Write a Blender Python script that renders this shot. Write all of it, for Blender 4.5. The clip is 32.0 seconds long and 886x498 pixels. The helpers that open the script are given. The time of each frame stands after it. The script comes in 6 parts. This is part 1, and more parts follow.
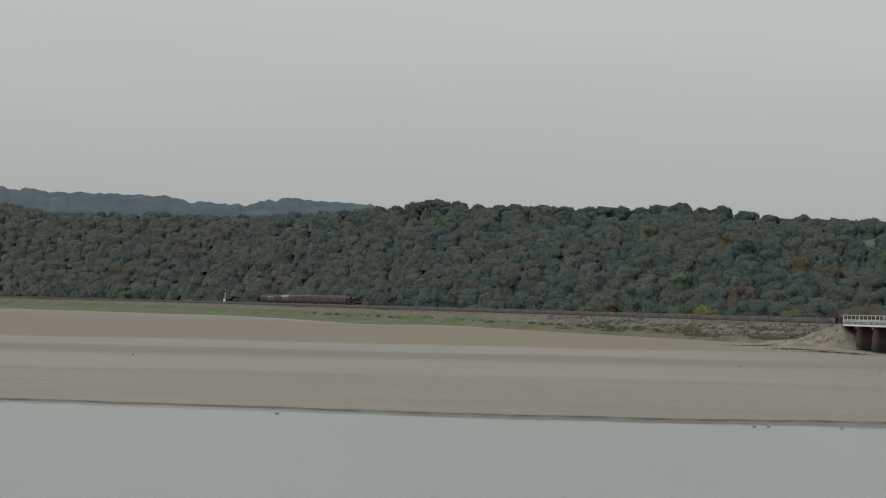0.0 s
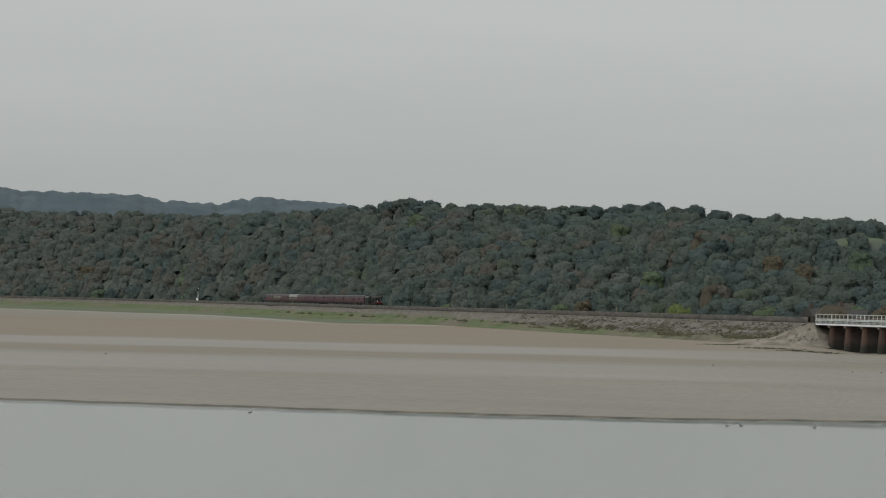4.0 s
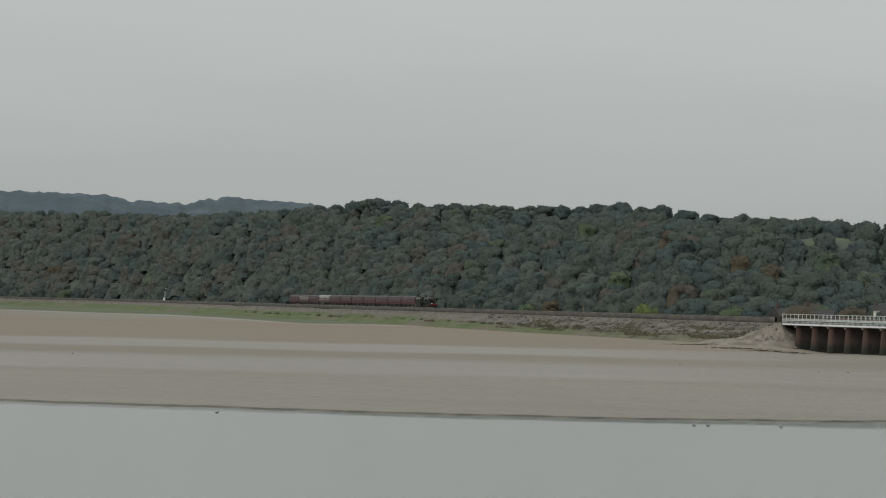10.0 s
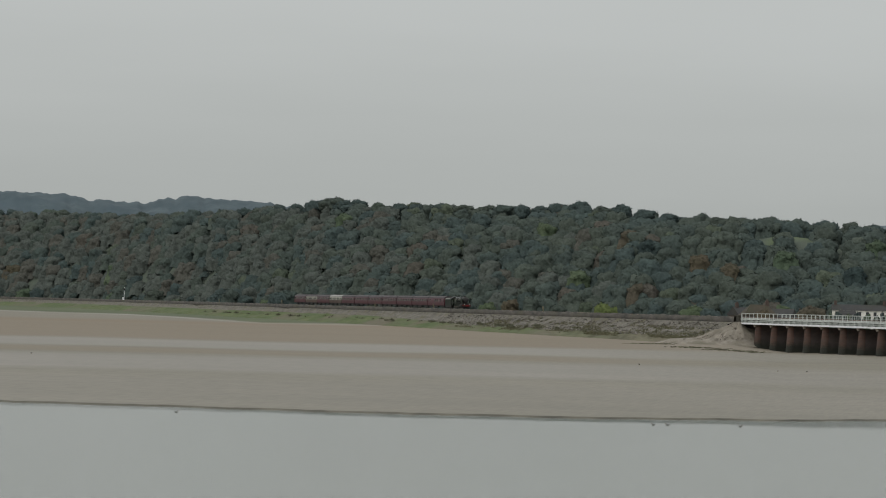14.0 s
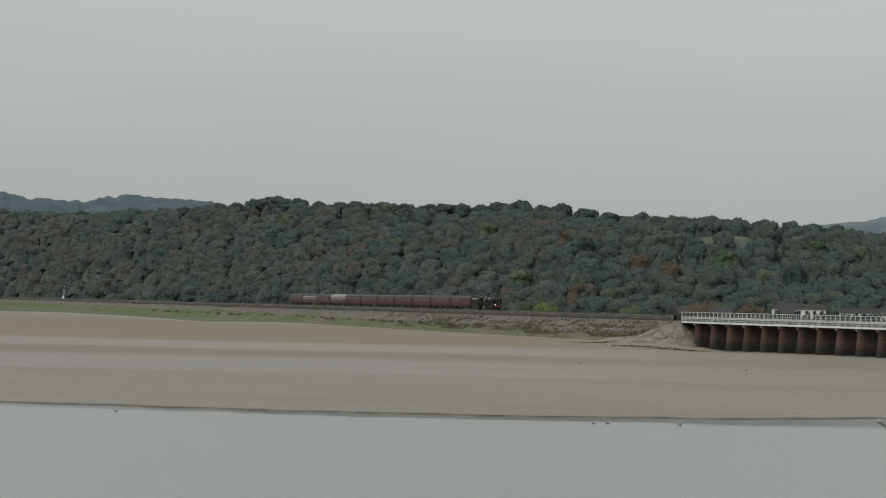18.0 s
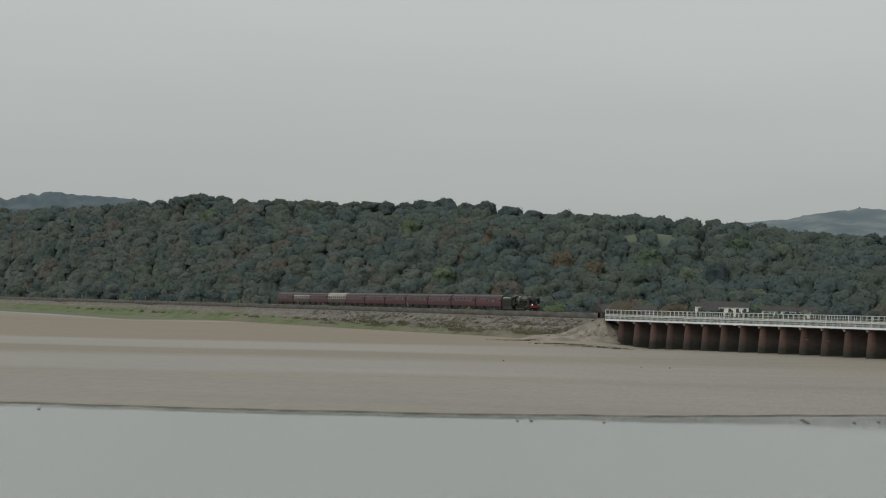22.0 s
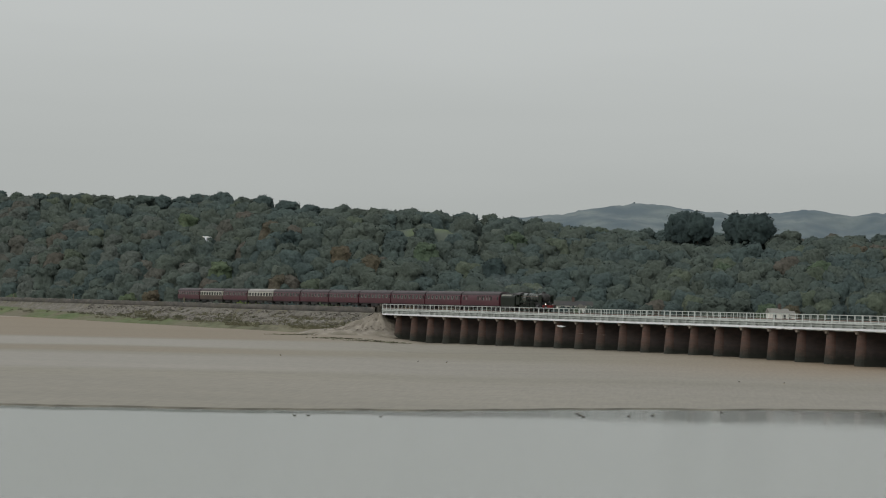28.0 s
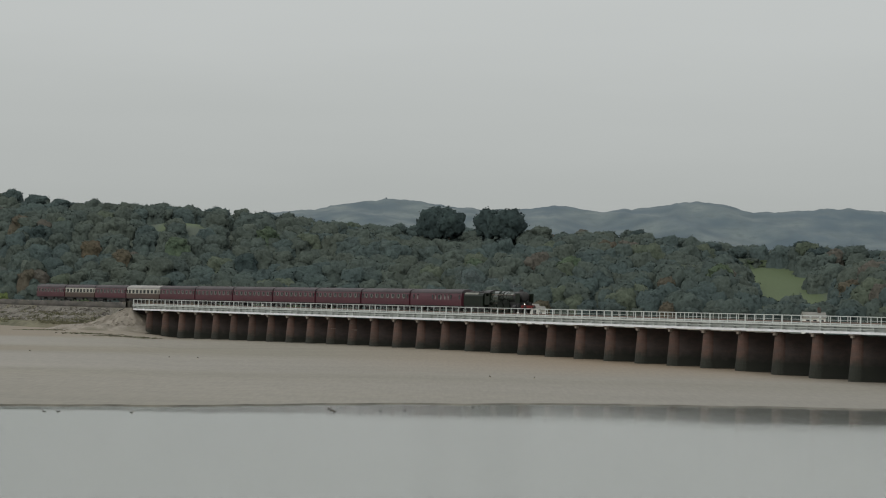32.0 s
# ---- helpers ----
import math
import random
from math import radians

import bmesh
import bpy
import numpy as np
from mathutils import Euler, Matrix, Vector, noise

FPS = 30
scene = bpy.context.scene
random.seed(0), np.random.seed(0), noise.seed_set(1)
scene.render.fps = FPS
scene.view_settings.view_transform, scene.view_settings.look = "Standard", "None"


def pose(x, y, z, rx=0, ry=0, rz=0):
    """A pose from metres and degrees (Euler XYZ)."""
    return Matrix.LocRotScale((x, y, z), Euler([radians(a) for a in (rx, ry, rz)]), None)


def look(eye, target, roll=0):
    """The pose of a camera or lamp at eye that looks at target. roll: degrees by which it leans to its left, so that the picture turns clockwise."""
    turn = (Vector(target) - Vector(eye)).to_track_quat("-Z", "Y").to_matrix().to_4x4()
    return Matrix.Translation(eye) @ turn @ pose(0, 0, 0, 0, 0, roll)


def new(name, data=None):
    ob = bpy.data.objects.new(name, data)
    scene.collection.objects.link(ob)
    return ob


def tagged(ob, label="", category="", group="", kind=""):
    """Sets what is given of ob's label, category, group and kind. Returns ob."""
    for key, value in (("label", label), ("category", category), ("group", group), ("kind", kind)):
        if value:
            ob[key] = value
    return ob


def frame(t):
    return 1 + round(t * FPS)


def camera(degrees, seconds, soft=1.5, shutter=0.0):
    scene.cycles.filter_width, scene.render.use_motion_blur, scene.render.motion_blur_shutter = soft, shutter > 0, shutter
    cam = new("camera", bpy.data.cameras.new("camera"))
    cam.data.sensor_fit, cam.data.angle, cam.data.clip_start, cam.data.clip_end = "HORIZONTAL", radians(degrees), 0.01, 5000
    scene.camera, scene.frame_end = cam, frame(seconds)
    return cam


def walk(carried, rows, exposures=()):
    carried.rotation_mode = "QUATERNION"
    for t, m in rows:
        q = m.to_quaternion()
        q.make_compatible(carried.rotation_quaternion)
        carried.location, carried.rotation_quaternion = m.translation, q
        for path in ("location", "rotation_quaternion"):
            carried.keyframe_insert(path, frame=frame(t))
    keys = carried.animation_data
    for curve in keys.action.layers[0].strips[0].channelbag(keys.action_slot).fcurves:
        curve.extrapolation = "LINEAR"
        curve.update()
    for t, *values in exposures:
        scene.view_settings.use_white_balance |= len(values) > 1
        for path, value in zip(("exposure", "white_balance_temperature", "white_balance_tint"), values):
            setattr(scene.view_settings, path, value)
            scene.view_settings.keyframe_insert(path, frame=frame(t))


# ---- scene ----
# The camera stands on a tripod at the origin and pans to the right; it leans a little over.
EYE = 9.68
ROLL = 1.35
cam = camera(17.83, 32.0, soft=1.1)
# seconds, azimuth and elevation of the view in degrees
PAN = [
    (0, -14.325, 1.130),
    (0.5, -14.303, 1.127),
    (1, -14.229, 1.115),
    (1.5, -14.231, 1.132),
    (2, -14.231, 1.132),
    (2.5, -14.161, 1.116),
    (3, -13.873, 1.123),
    (3.5, -13.812, 1.124),
    (5.5, -13.603, 1.129),
    (6, -13.573, 1.131),
    (6.5, -13.517, 1.132),
    (7, -13.489, 1.132),
    (7.5, -13.463, 1.133),
    (8, -13.471, 1.133),
    (8.5, -13.465, 1.116),
    (9, -13.373, 1.135),
    (9.5, -13.271, 1.137),
    (10, -13.114, 1.139),
    (10.5, -12.940, 1.134),
    (11, -12.792, 1.140),
    (11.5, -12.749, 1.143),
    (12, -12.643, 1.143),
    (12.5, -12.538, 1.145),
    (13, -12.444, 1.150),
    (13.5, -12.350, 1.143),
    (14, -12.295, 1.144),
    (14.5, -12.193, 1.133),
    (16.5, -11.599, 1.140),
    (17, -11.417, 1.144),
    (17.5, -11.249, 1.146),
    (18, -11.091, 1.147),
    (18.5, -10.912, 1.146),
    (19, -10.763, 1.147),
    (19.5, -10.552, 1.140),
    (20, -10.459, 1.140),
    (20.5, -10.246, 1.133),
    (21, -10.078, 1.134),
    (21.5, -9.772, 1.139),
    (22, -9.549, 1.138),
    (22.5, -9.374, 1.138),
    (23, -9.094, 1.120),
    (23.5, -8.812, 1.126),
    (24, -8.493, 1.130),
    (24.5, -8.219, 1.122),
    (26.5, -6.708, 1.142),
    (27, -6.236, 1.137),
    (27.5, -5.533, 1.126),
    (28, -5.029, 1.129),
    (28.5, -4.493, 1.126),
    (29, -3.922, 1.122),
    (29.5, -3.414, 1.134),
    (30, -2.734, 1.132),
    (30.5, -2.185, 1.133),
    (31, -1.532, 1.130),
    (31.5, -0.922, 1.123),
    (32, -0.000, 1.148),
]


def sight(azimuth, elevation, roll):
    a, e = radians(azimuth), radians(elevation)
    way = Vector((math.sin(a) * math.cos(e), math.cos(a) * math.cos(e), math.sin(e)))
    eye = Vector((0, 0, EYE))
    return look(eye, eye + 100 * way, roll)


walk(cam, [(t, sight(a, e, ROLL)) for t, a, e in PAN], [(0, 0.0), (18, 0.0), (32, 0.06)])

# ---- light: an even overcast sky with a weak, wide sun behind cloud ----
SUN_EL, SUN_AZ = 42.0, -140.0
world = bpy.data.worlds.new("overcast")
scene.world = world
world.use_nodes = True
wn, wl = world.node_tree.nodes, world.node_tree.links
wn.clear()
w_out = wn.new("ShaderNodeOutputWorld")
w_add = wn.new("ShaderNodeAddShader")
w_sky = wn.new("ShaderNodeTexSky")
w_sky.sky_type, w_sky.sun_disc = "NISHITA", False
w_sky.sun_elevation, w_sky.sun_rotation = radians(SUN_EL), radians(SUN_AZ)
w_sky.air_density, w_sky.dust_density = 1.0, 4.0
w_hsv = wn.new("ShaderNodeHueSaturation")
w_hsv.inputs["Saturation"].default_value = 0.25
w_b1 = wn.new("ShaderNodeBackground")
w_b1.inputs["Strength"].default_value = 0.012
w_b2 = wn.new("ShaderNodeBackground")
w_b2.inputs["Strength"].default_value = 1.0
w_tc = wn.new("ShaderNodeTexCoord")
w_sep = wn.new("ShaderNodeSeparateXYZ")
w_noise = wn.new("ShaderNodeTexNoise")
w_map = wn.new("ShaderNodeMapping")
w_map.inputs["Scale"].default_value = (3.0, 3.0, 22.0)
w_noise.inputs["Scale"].default_value, w_noise.inputs["Detail"].default_value = 1.6, 4.0
w_mad = wn.new("ShaderNodeMath")
w_mad.operation = "MULTIPLY_ADD"
w_mad.inputs[1].default_value, w_mad.inputs[2].default_value = 0.05, -0.025
w_sum = wn.new("ShaderNodeMath")
w_ramp = wn.new("ShaderNodeValToRGB")
stops = ((0.0, (0.365, 0.385, 0.375)), (0.035, (0.385, 0.405, 0.395)), (0.10, (0.458, 0.478, 0.470)), (0.4, (0.68, 0.70, 0.705)), (1.0, (1.18, 1.21, 1.23)))
while len(w_ramp.color_ramp.elements) < len(stops):
    w_ramp.color_ramp.elements.new(0.5)
for el, (pos, col) in zip(w_ramp.color_ramp.elements, stops):
    el.position, el.color = pos, (*col, 1)
wl.new(w_tc.outputs["Generated"], w_sep.inputs[0])
wl.new(w_tc.outputs["Generated"], w_map.inputs["Vector"])
wl.new(w_map.outputs[0], w_noise.inputs["Vector"])
wl.new(w_noise.outputs["Fac"], w_mad.inputs[0])
wl.new(w_sep.outputs["Z"], w_sum.inputs[0])
wl.new(w_mad.outputs[0], w_sum.inputs[1])
wl.new(w_sum.outputs[0], w_ramp.inputs["Fac"])
wl.new(w_ramp.outputs[0], w_b2.inputs["Color"])
wl.new(w_sky.outputs[0], w_hsv.inputs["Color"])
wl.new(w_hsv.outputs[0], w_b1.inputs["Color"])
wl.new(w_b1.outputs[0], w_add.inputs[0])
wl.new(w_b2.outputs[0], w_add.inputs[1])
wl.new(w_add.outputs[0], w_out.inputs["Surface"])

sun = new("sun", bpy.data.lights.new("sun", "SUN"))
sun.data.energy, sun.data.angle, sun.data.color = 1.0, radians(40), (1.0, 0.97, 0.92)
sa, se = radians(SUN_AZ), radians(SUN_EL)
sun_from = Vector((math.sin(sa) * math.cos(se), math.cos(sa) * math.cos(se), math.sin(se)))
sun.matrix_world = look(600 * sun_from, (0, 0, 0))


# ---- materials ----
def mat(name, a, b, scale=1.0, rough=0.8, c=None, fine=8.0, bump=0.0, metal=0.0, spec=0.3, stretch=(1, 1, 1), vary=0.0):
    """Two colours mixed by coarse and fine noise in metres; c: a third, in patches; vary: change from object to object."""
    m = bpy.data.materials.new(name)
    m.use_nodes = True
    n, l = m.node_tree.nodes, m.node_tree.links
    p = n["Principled BSDF"]
    p.inputs["Roughness"].default_value, p.inputs["Metallic"].default_value = rough, metal
    p.inputs["Specular IOR Level"].default_value = spec
    tc, mp = n.new("ShaderNodeTexCoord"), n.new("ShaderNodeMapping")
    mp.inputs["Scale"].default_value = stretch
    l.new(tc.outputs["Object"], mp.inputs["Vector"])

    def noise_at(s, detail):
        t = n.new("ShaderNodeTexNoise")
        t.inputs["Scale"].default_value, t.inputs["Detail"].default_value = s, detail
        l.new(mp.outputs[0], t.inputs["Vector"])
        return t

    def ramp(src, lo, hi):
        r = n.new("ShaderNodeMapRange")
        r.inputs["From Min"].default_value, r.inputs["From Max"].default_value = lo, hi
        l.new(src, r.inputs["Value"])
        return r.outputs[0]

    def mix(fac, x, y):
        k = n.new("ShaderNodeMix")
        k.data_type = "RGBA"
        l.new(fac, k.inputs["Factor"])
        for sock, v in ((k.inputs["A"], x), (k.inputs["B"], y)):
            if isinstance(v, tuple):
                sock.default_value = (*v, 1)
            else:
                l.new(v, sock)
        return k.outputs["Result"]

    big, small = noise_at(scale, 3), noise_at(scale * fine, 4)
    col = mix(ramp(big.outputs["Fac"], 0.35, 0.65), a, b)
    dark = tuple(0.72 * v for v in a)
    f2 = ramp(small.outputs["Fac"], 0.45, 0.75)
    half = n.new("ShaderNodeMath")
    half.operation = "MULTIPLY"
    half.inputs[1].default_value = 0.55
    l.new(f2, half.inputs[0])
    col = mix(half.outputs[0], col, dark)
    if c:
        patch = noise_at(scale * 0.4, 5)
        col = mix(ramp(patch.outputs["Fac"], 0.5, 0.68), col, c)
    if vary:
        info, hsv = n.new("ShaderNodeObjectInfo"), n.new("ShaderNodeHueSaturation")
        r = n.new("ShaderNodeMapRange")
        r.inputs["To Min"].default_value, r.inputs["To Max"].default_value = 1 - vary, 1 + vary
        l.new(info.outputs["Random"], r.inputs["Value"])
        l.new(r.outputs[0], hsv.inputs["Value"])
        l.new(col, hsv.inputs["Color"])
        col = hsv.outputs[0]
    l.new(col, p.inputs["Base Color"])
    if bump:
        b_ = n.new("ShaderNodeBump")
        b_.inputs["Strength"].default_value, b_.inputs["Distance"].default_value = 0.8, bump
        l.new(small.outputs["Fac"], b_.inputs["Height"])
        l.new(b_.outputs[0], p.inputs["Normal"])
    return m


def leaf_material(name, greens, rust, yellow, own=0.0, pale=None):
    """Foliage: the tint attribute picks the leaf colour, noise its mottling; own: change from tree to tree; pale: a
    tint lightened for haze.
    """
    m = bpy.data.materials.new(name)
    m.use_nodes = True
    n, l = m.node_tree.nodes, m.node_tree.links
    p = n["Principled BSDF"]
    p.inputs["Roughness"].default_value, p.inputs["Specular IOR Level"].default_value = 0.85, 0.05
    at, info = n.new("ShaderNodeAttribute"), n.new("ShaderNodeObjectInfo")
    at.attribute_name = "tint"
    add, fr = n.new("ShaderNodeMath"), n.new("ShaderNodeMath")
    fr.operation = "FRACT"
    add.operation = "MULTIPLY_ADD"
    add.inputs[1].default_value = own
    l.new(info.outputs["Random"], add.inputs[0])
    l.new(at.outputs["Fac"], add.inputs[2])
    l.new(add.outputs[0], fr.inputs[0])
    r = n.new("ShaderNodeValToRGB")
    cols = ((0.0, greens[0]), (0.3, greens[1]), (0.55, greens[2]), (0.78, greens[0]), (0.85, yellow), (0.88, yellow), (0.90, greens[1]), (0.935, rust), (0.96, rust), (0.99, pale or greens[2]))
    while len(r.color_ramp.elements) < len(cols):
        r.color_ramp.elements.new(0.5)
    for e_, (pos, col) in zip(r.color_ramp.elements, cols):
        e_.position, e_.color = pos, (*col, 1)
    l.new(fr.outputs[0], r.inputs["Fac"])
    tc = n.new("ShaderNodeTexCoord")

    def mottle(scale, detail, lo, hi):
        t, mr = n.new("ShaderNodeTexNoise"), n.new("ShaderNodeMapRange")
        t.inputs["Scale"].default_value, t.inputs["Detail"].default_value = scale, detail
        l.new(tc.outputs["Object"], t.inputs["Vector"])
        mr.inputs["From Min"].default_value, mr.inputs["From Max"].default_value = 0.32, 0.68
        mr.inputs["To Min"].default_value, mr.inputs["To Max"].default_value = lo, hi
        l.new(t.outputs["Fac"], mr.inputs["Value"])
        return t.outputs["Fac"], mr.outputs[0]

    branch, wide = mottle(0.16, 3.0, 0.86, 1.14)
    leafy, fine = mottle(0.9, 5.0, 0.82, 1.2)
    k, hsv, hue = n.new("ShaderNodeMath"), n.new("ShaderNodeHueSaturation"), n.new("ShaderNodeMapRange")
    k.operation = "MULTIPLY"
    l.new(wide, k.inputs[0])
    l.new(fine, k.inputs[1])
    l.new(k.outputs[0], hsv.inputs["Value"])
    hue.inputs["To Min"].default_value, hue.inputs["To Max"].default_value = 0.535, 0.465
    l.new(branch, hue.inputs["Value"])
    l.new(hue.outputs[0], hsv.inputs["Hue"])
    l.new(r.outputs[0], hsv.inputs["Color"])
    l.new(hsv.outputs[0], p.inputs["Base Color"])
    b = n.new("ShaderNodeBump")
    b.inputs["Strength"].default_value, b.inputs["Distance"].default_value = 0.5, 0.6
    l.new(leafy, b.inputs["Height"])
    l.new(b.outputs[0], p.inputs["Normal"])
    # thin leaves let light through
    tr, ms, out = n.new("ShaderNodeBsdfTranslucent"), n.new("ShaderNodeMixShader"), n["Material Output"]
    ms.inputs["Fac"].default_value = 0.15
    l.new(hsv.outputs[0], tr.inputs["Color"])
    l.new(p.outputs[0], ms.inputs[1])
    l.new(tr.outputs[0], ms.inputs[2])
    l.new(ms.outputs[0], out.inputs["Surface"])
    return m


# bluish greens: some of the haze is mixed into the leaf colour
GREENS = ((0.053, 0.072, 0.068), (0.062, 0.075, 0.061), (0.049, 0.067, 0.063))
# the last, pale colour has the haze over far woods put into it
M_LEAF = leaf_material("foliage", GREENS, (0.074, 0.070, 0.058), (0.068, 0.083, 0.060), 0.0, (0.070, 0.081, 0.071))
M_TREE = leaf_material("tree_foliage", GREENS, GREENS[1], (0.066, 0.082, 0.058), 0.6)
M_DARK = leaf_material("dark_foliage", ((0.035, 0.050, 0.048),) * 3, (0.038, 0.049, 0.044), (0.039, 0.053, 0.044))
M_RUST = leaf_material("autumn_foliage", ((0.084, 0.071, 0.050), (0.076, 0.069, 0.052), (0.080, 0.071, 0.049)), (0.092, 0.070, 0.047), (0.078, 0.073, 0.050), 0.5)
M_LIME = leaf_material("light_foliage", ((0.068, 0.094, 0.058), (0.076, 0.098, 0.057), (0.064, 0.088, 0.059)), (0.072, 0.087, 0.054), (0.081, 0.100, 0.056), 0.5)
M_BUSH = leaf_material("bush_foliage", ((0.098, 0.122, 0.046), (0.108, 0.126, 0.050), (0.088, 0.112, 0.046)), (0.10, 0.10, 0.05), (0.12, 0.126, 0.05))
M_BARK = mat("bark", (0.10, 0.08, 0.06), (0.15, 0.12, 0.09), 0.8, 0.9)
M_STONE = mat("wall_stone", (0.040, 0.038, 0.034), (0.088, 0.080, 0.069), 0.9, 0.9, c=(0.062, 0.058, 0.042), bump=0.12, stretch=(0.3, 0.3, 1.0))
M_PITCH = mat("pitched_stone", (0.078, 0.072, 0.060), (0.140, 0.130, 0.110), 0.5, 0.9, c=(0.092, 0.084, 0.054), fine=5, bump=0.16)
M_RUBBLE = mat("rubble", (0.170, 0.152, 0.124), (0.25, 0.224, 0.184), 0.6, 0.9, c=(0.130, 0.118, 0.088), bump=0.08, vary=0.15)
M_BALLAST = mat("ballast", (0.16, 0.145, 0.13), (0.22, 0.20, 0.18), 0.5, 0.95, bump=0.04)
M_PAINT = mat("grey_white_paint", (0.430, 0.462, 0.440), (0.490, 0.515, 0.490), 0.4, 0.55, c=(0.380, 0.398, 0.365))
M_WHITE = mat("white_paint", (0.66, 0.68, 0.69), (0.73, 0.74, 0.75), 0.4, 0.55, c=(0.57, 0.57, 0.55))
M_RAIL = mat("rail_steel", (0.14, 0.10, 0.08), (0.20, 0.15, 0.12), 2.0, 0.5, metal=0.6)
M_DECK = mat("deck_timber", (0.10, 0.09, 0.08), (0.14, 0.125, 0.11), 0.6, 0.9)


def pier_material(name, a, b, c):
    """Masonry, dark with weed where the tide reaches."""
    m = mat(name, a, b, 0.8, 0.9, c=c, fine=5, bump=0.07, vary=0.16, stretch=(0.8, 0.8, 2.4))
    n, l = m.node_tree.nodes, m.node_tree.links
    p = n["Principled BSDF"]
    src = p.inputs["Base Color"].links[0].from_socket
    geo, sep, no = n.new("ShaderNodeNewGeometry"), n.new("ShaderNodeSeparateXYZ"), n.new("ShaderNodeTexNoise")
    no.inputs["Scale"].default_value, no.inputs["Detail"].default_value = 0.9, 4.0
    l.new(geo.outputs["Position"], sep.inputs[0])
    l.new(geo.outputs["Position"], no.inputs["Vector"])
    add = n.new("ShaderNodeMath")
    add.operation = "MULTIPLY_ADD"
    add.inputs[1].default_value = 1.6
    l.new(no.outputs["Fac"], add.inputs[0])
    l.new(sep.outputs["Z"], add.inputs[2])
    r = n.new("ShaderNodeMapRange")
    r.inputs["From Min"].default_value, r.inputs["From Max"].default_value = 3.5, 5.0
    l.new(add.outputs[0], r.inputs["Value"])
    k = n.new("ShaderNodeMix")
    k.data_type = "RGBA"
    l.new(r.outputs[0], k.inputs["Factor"])
    k.inputs["A"].default_value = (0.026, 0.028, 0.022, 1)
    l.new(src, k.inputs["B"])
    l.new(k.outputs["Result"], p.inputs["Base Color"])
    return m


# One stone: shade is put into the duller flank colour; the nose is lit.
M_PIER = pier_material("pier_stone_shaded", (0.070, 0.057, 0.054), (0.096, 0.072, 0.065), (0.064, 0.058, 0.057))
M_NOSE = pier_material("pier_stone_lit", (0.078, 0.048, 0.038), (0.112, 0.065, 0.050), (0.074, 0.054, 0.046))
M_CAP = mat("cap_stone", (0.22, 0.19, 0.16), (0.30, 0.26, 0.22), 0.8, 0.9)


def ground_material():
    """Sand, wetter, glossier and paler with sky sheen in bands, saltmarsh turf by its mask, leaf litter under the
    woods.
    """
    m = mat("estuary_sand", (0.144, 0.132, 0.101), (0.166, 0.152, 0.120), 0.012, 0.85, c=(0.142, 0.131, 0.107), fine=40, bump=0.03)
    n, l = m.node_tree.nodes, m.node_tree.links
    p = n["Principled BSDF"]
    sand = p.inputs["Base Color"].links[0].from_socket

    def mask(name):
        a = n.new("ShaderNodeAttribute")
        a.attribute_name = name
        return a.outputs["Fac"]

    def blend(fac, x, col):
        k = n.new("ShaderNodeMix")
        k.data_type = "RGBA"
        l.new(fac, k.inputs["Factor"])
        l.new(x, k.inputs["A"])
        if isinstance(col, tuple):
            k.inputs["B"].default_value = (*col, 1)
        else:
            l.new(col, k.inputs["B"])
        return k.outputs["Result"]

    geo = n.new("ShaderNodeNewGeometry")
    t = n.new("ShaderNodeTexNoise")
    t.inputs["Scale"].default_value, t.inputs["Detail"].default_value = 0.05, 6.0
    mg = n.new("ShaderNodeMapping")
    mg.inputs["Scale"].default_value = (0.35, 1.0, 1.0)
    l.new(geo.outputs["Position"], mg.inputs["Vector"])
    l.new(mg.outputs[0], t.inputs["Vector"])
    gr = n.new("ShaderNodeValToRGB")
    gr.color_ramp.elements[0].position, gr.color_ramp.elements[0].color = 0.35, (0.040, 0.056, 0.024, 1)
    gr.color_ramp.elements[1].position, gr.color_ramp.elements[1].color = 0.65, (0.080, 0.092, 0.042, 1)
    l.new(t.outputs["Fac"], gr.inputs["Fac"])
    mp = n.new("ShaderNodeMapping")
    mp.inputs["Scale"].default_value = (0.010, 0.09, 0.0)
    st = n.new("ShaderNodeTexNoise")
    st.inputs["Scale"].default_value, st.inputs["Detail"].default_value = 1.0, 8.0
    l.new(geo.outputs["Position"], mp.inputs["Vector"])
    l.new(mp.outputs[0], st.inputs["Vector"])
    sr, sh = n.new("ShaderNodeMapRange"), n.new("ShaderNodeHueSaturation")
    sr.inputs["From Min"].default_value, sr.inputs["From Max"].default_value = 0.3, 0.7
    sr.inputs["To Min"].default_value, sr.inputs["To Max"].default_value = 0.92, 1.07
    l.new(st.outputs["Fac"], sr.inputs["Value"])
    l.new(sr.outputs[0], sh.inputs["Value"])
    l.new(sand, sh.inputs["Color"])
    sand = sh.outputs[0]
    mp2, gn, gm, gh = n.new("ShaderNodeMapping"), n.new("ShaderNodeTexNoise"), n.new("ShaderNodeMapRange"), n.new("ShaderNodeHueSaturation")
    mp2.inputs["Scale"].default_value = (2.2, 0.16, 0.0)
    gn.inputs["Scale"].default_value, gn.inputs["Detail"].default_value = 1.0, 4.0
    gm.inputs["From Min"].default_value, gm.inputs["From Max"].default_value = 0.3, 0.7
    gm.inputs["To Min"].default_value, gm.inputs["To Max"].default_value = 0.92, 1.08
    l.new(geo.outputs["Position"], mp2.inputs["Vector"])
    l.new(mp2.outputs[0], gn.inputs["Vector"])
    l.new(gn.outputs["Fac"], gm.inputs["Value"])
    l.new(gm.outputs[0], gh.inputs["Value"])
    # sky sheen of wet sand put in as paler colour; also the shell line
    col = blend(mask("wet"), sand, (0.208, 0.198, 0.182))
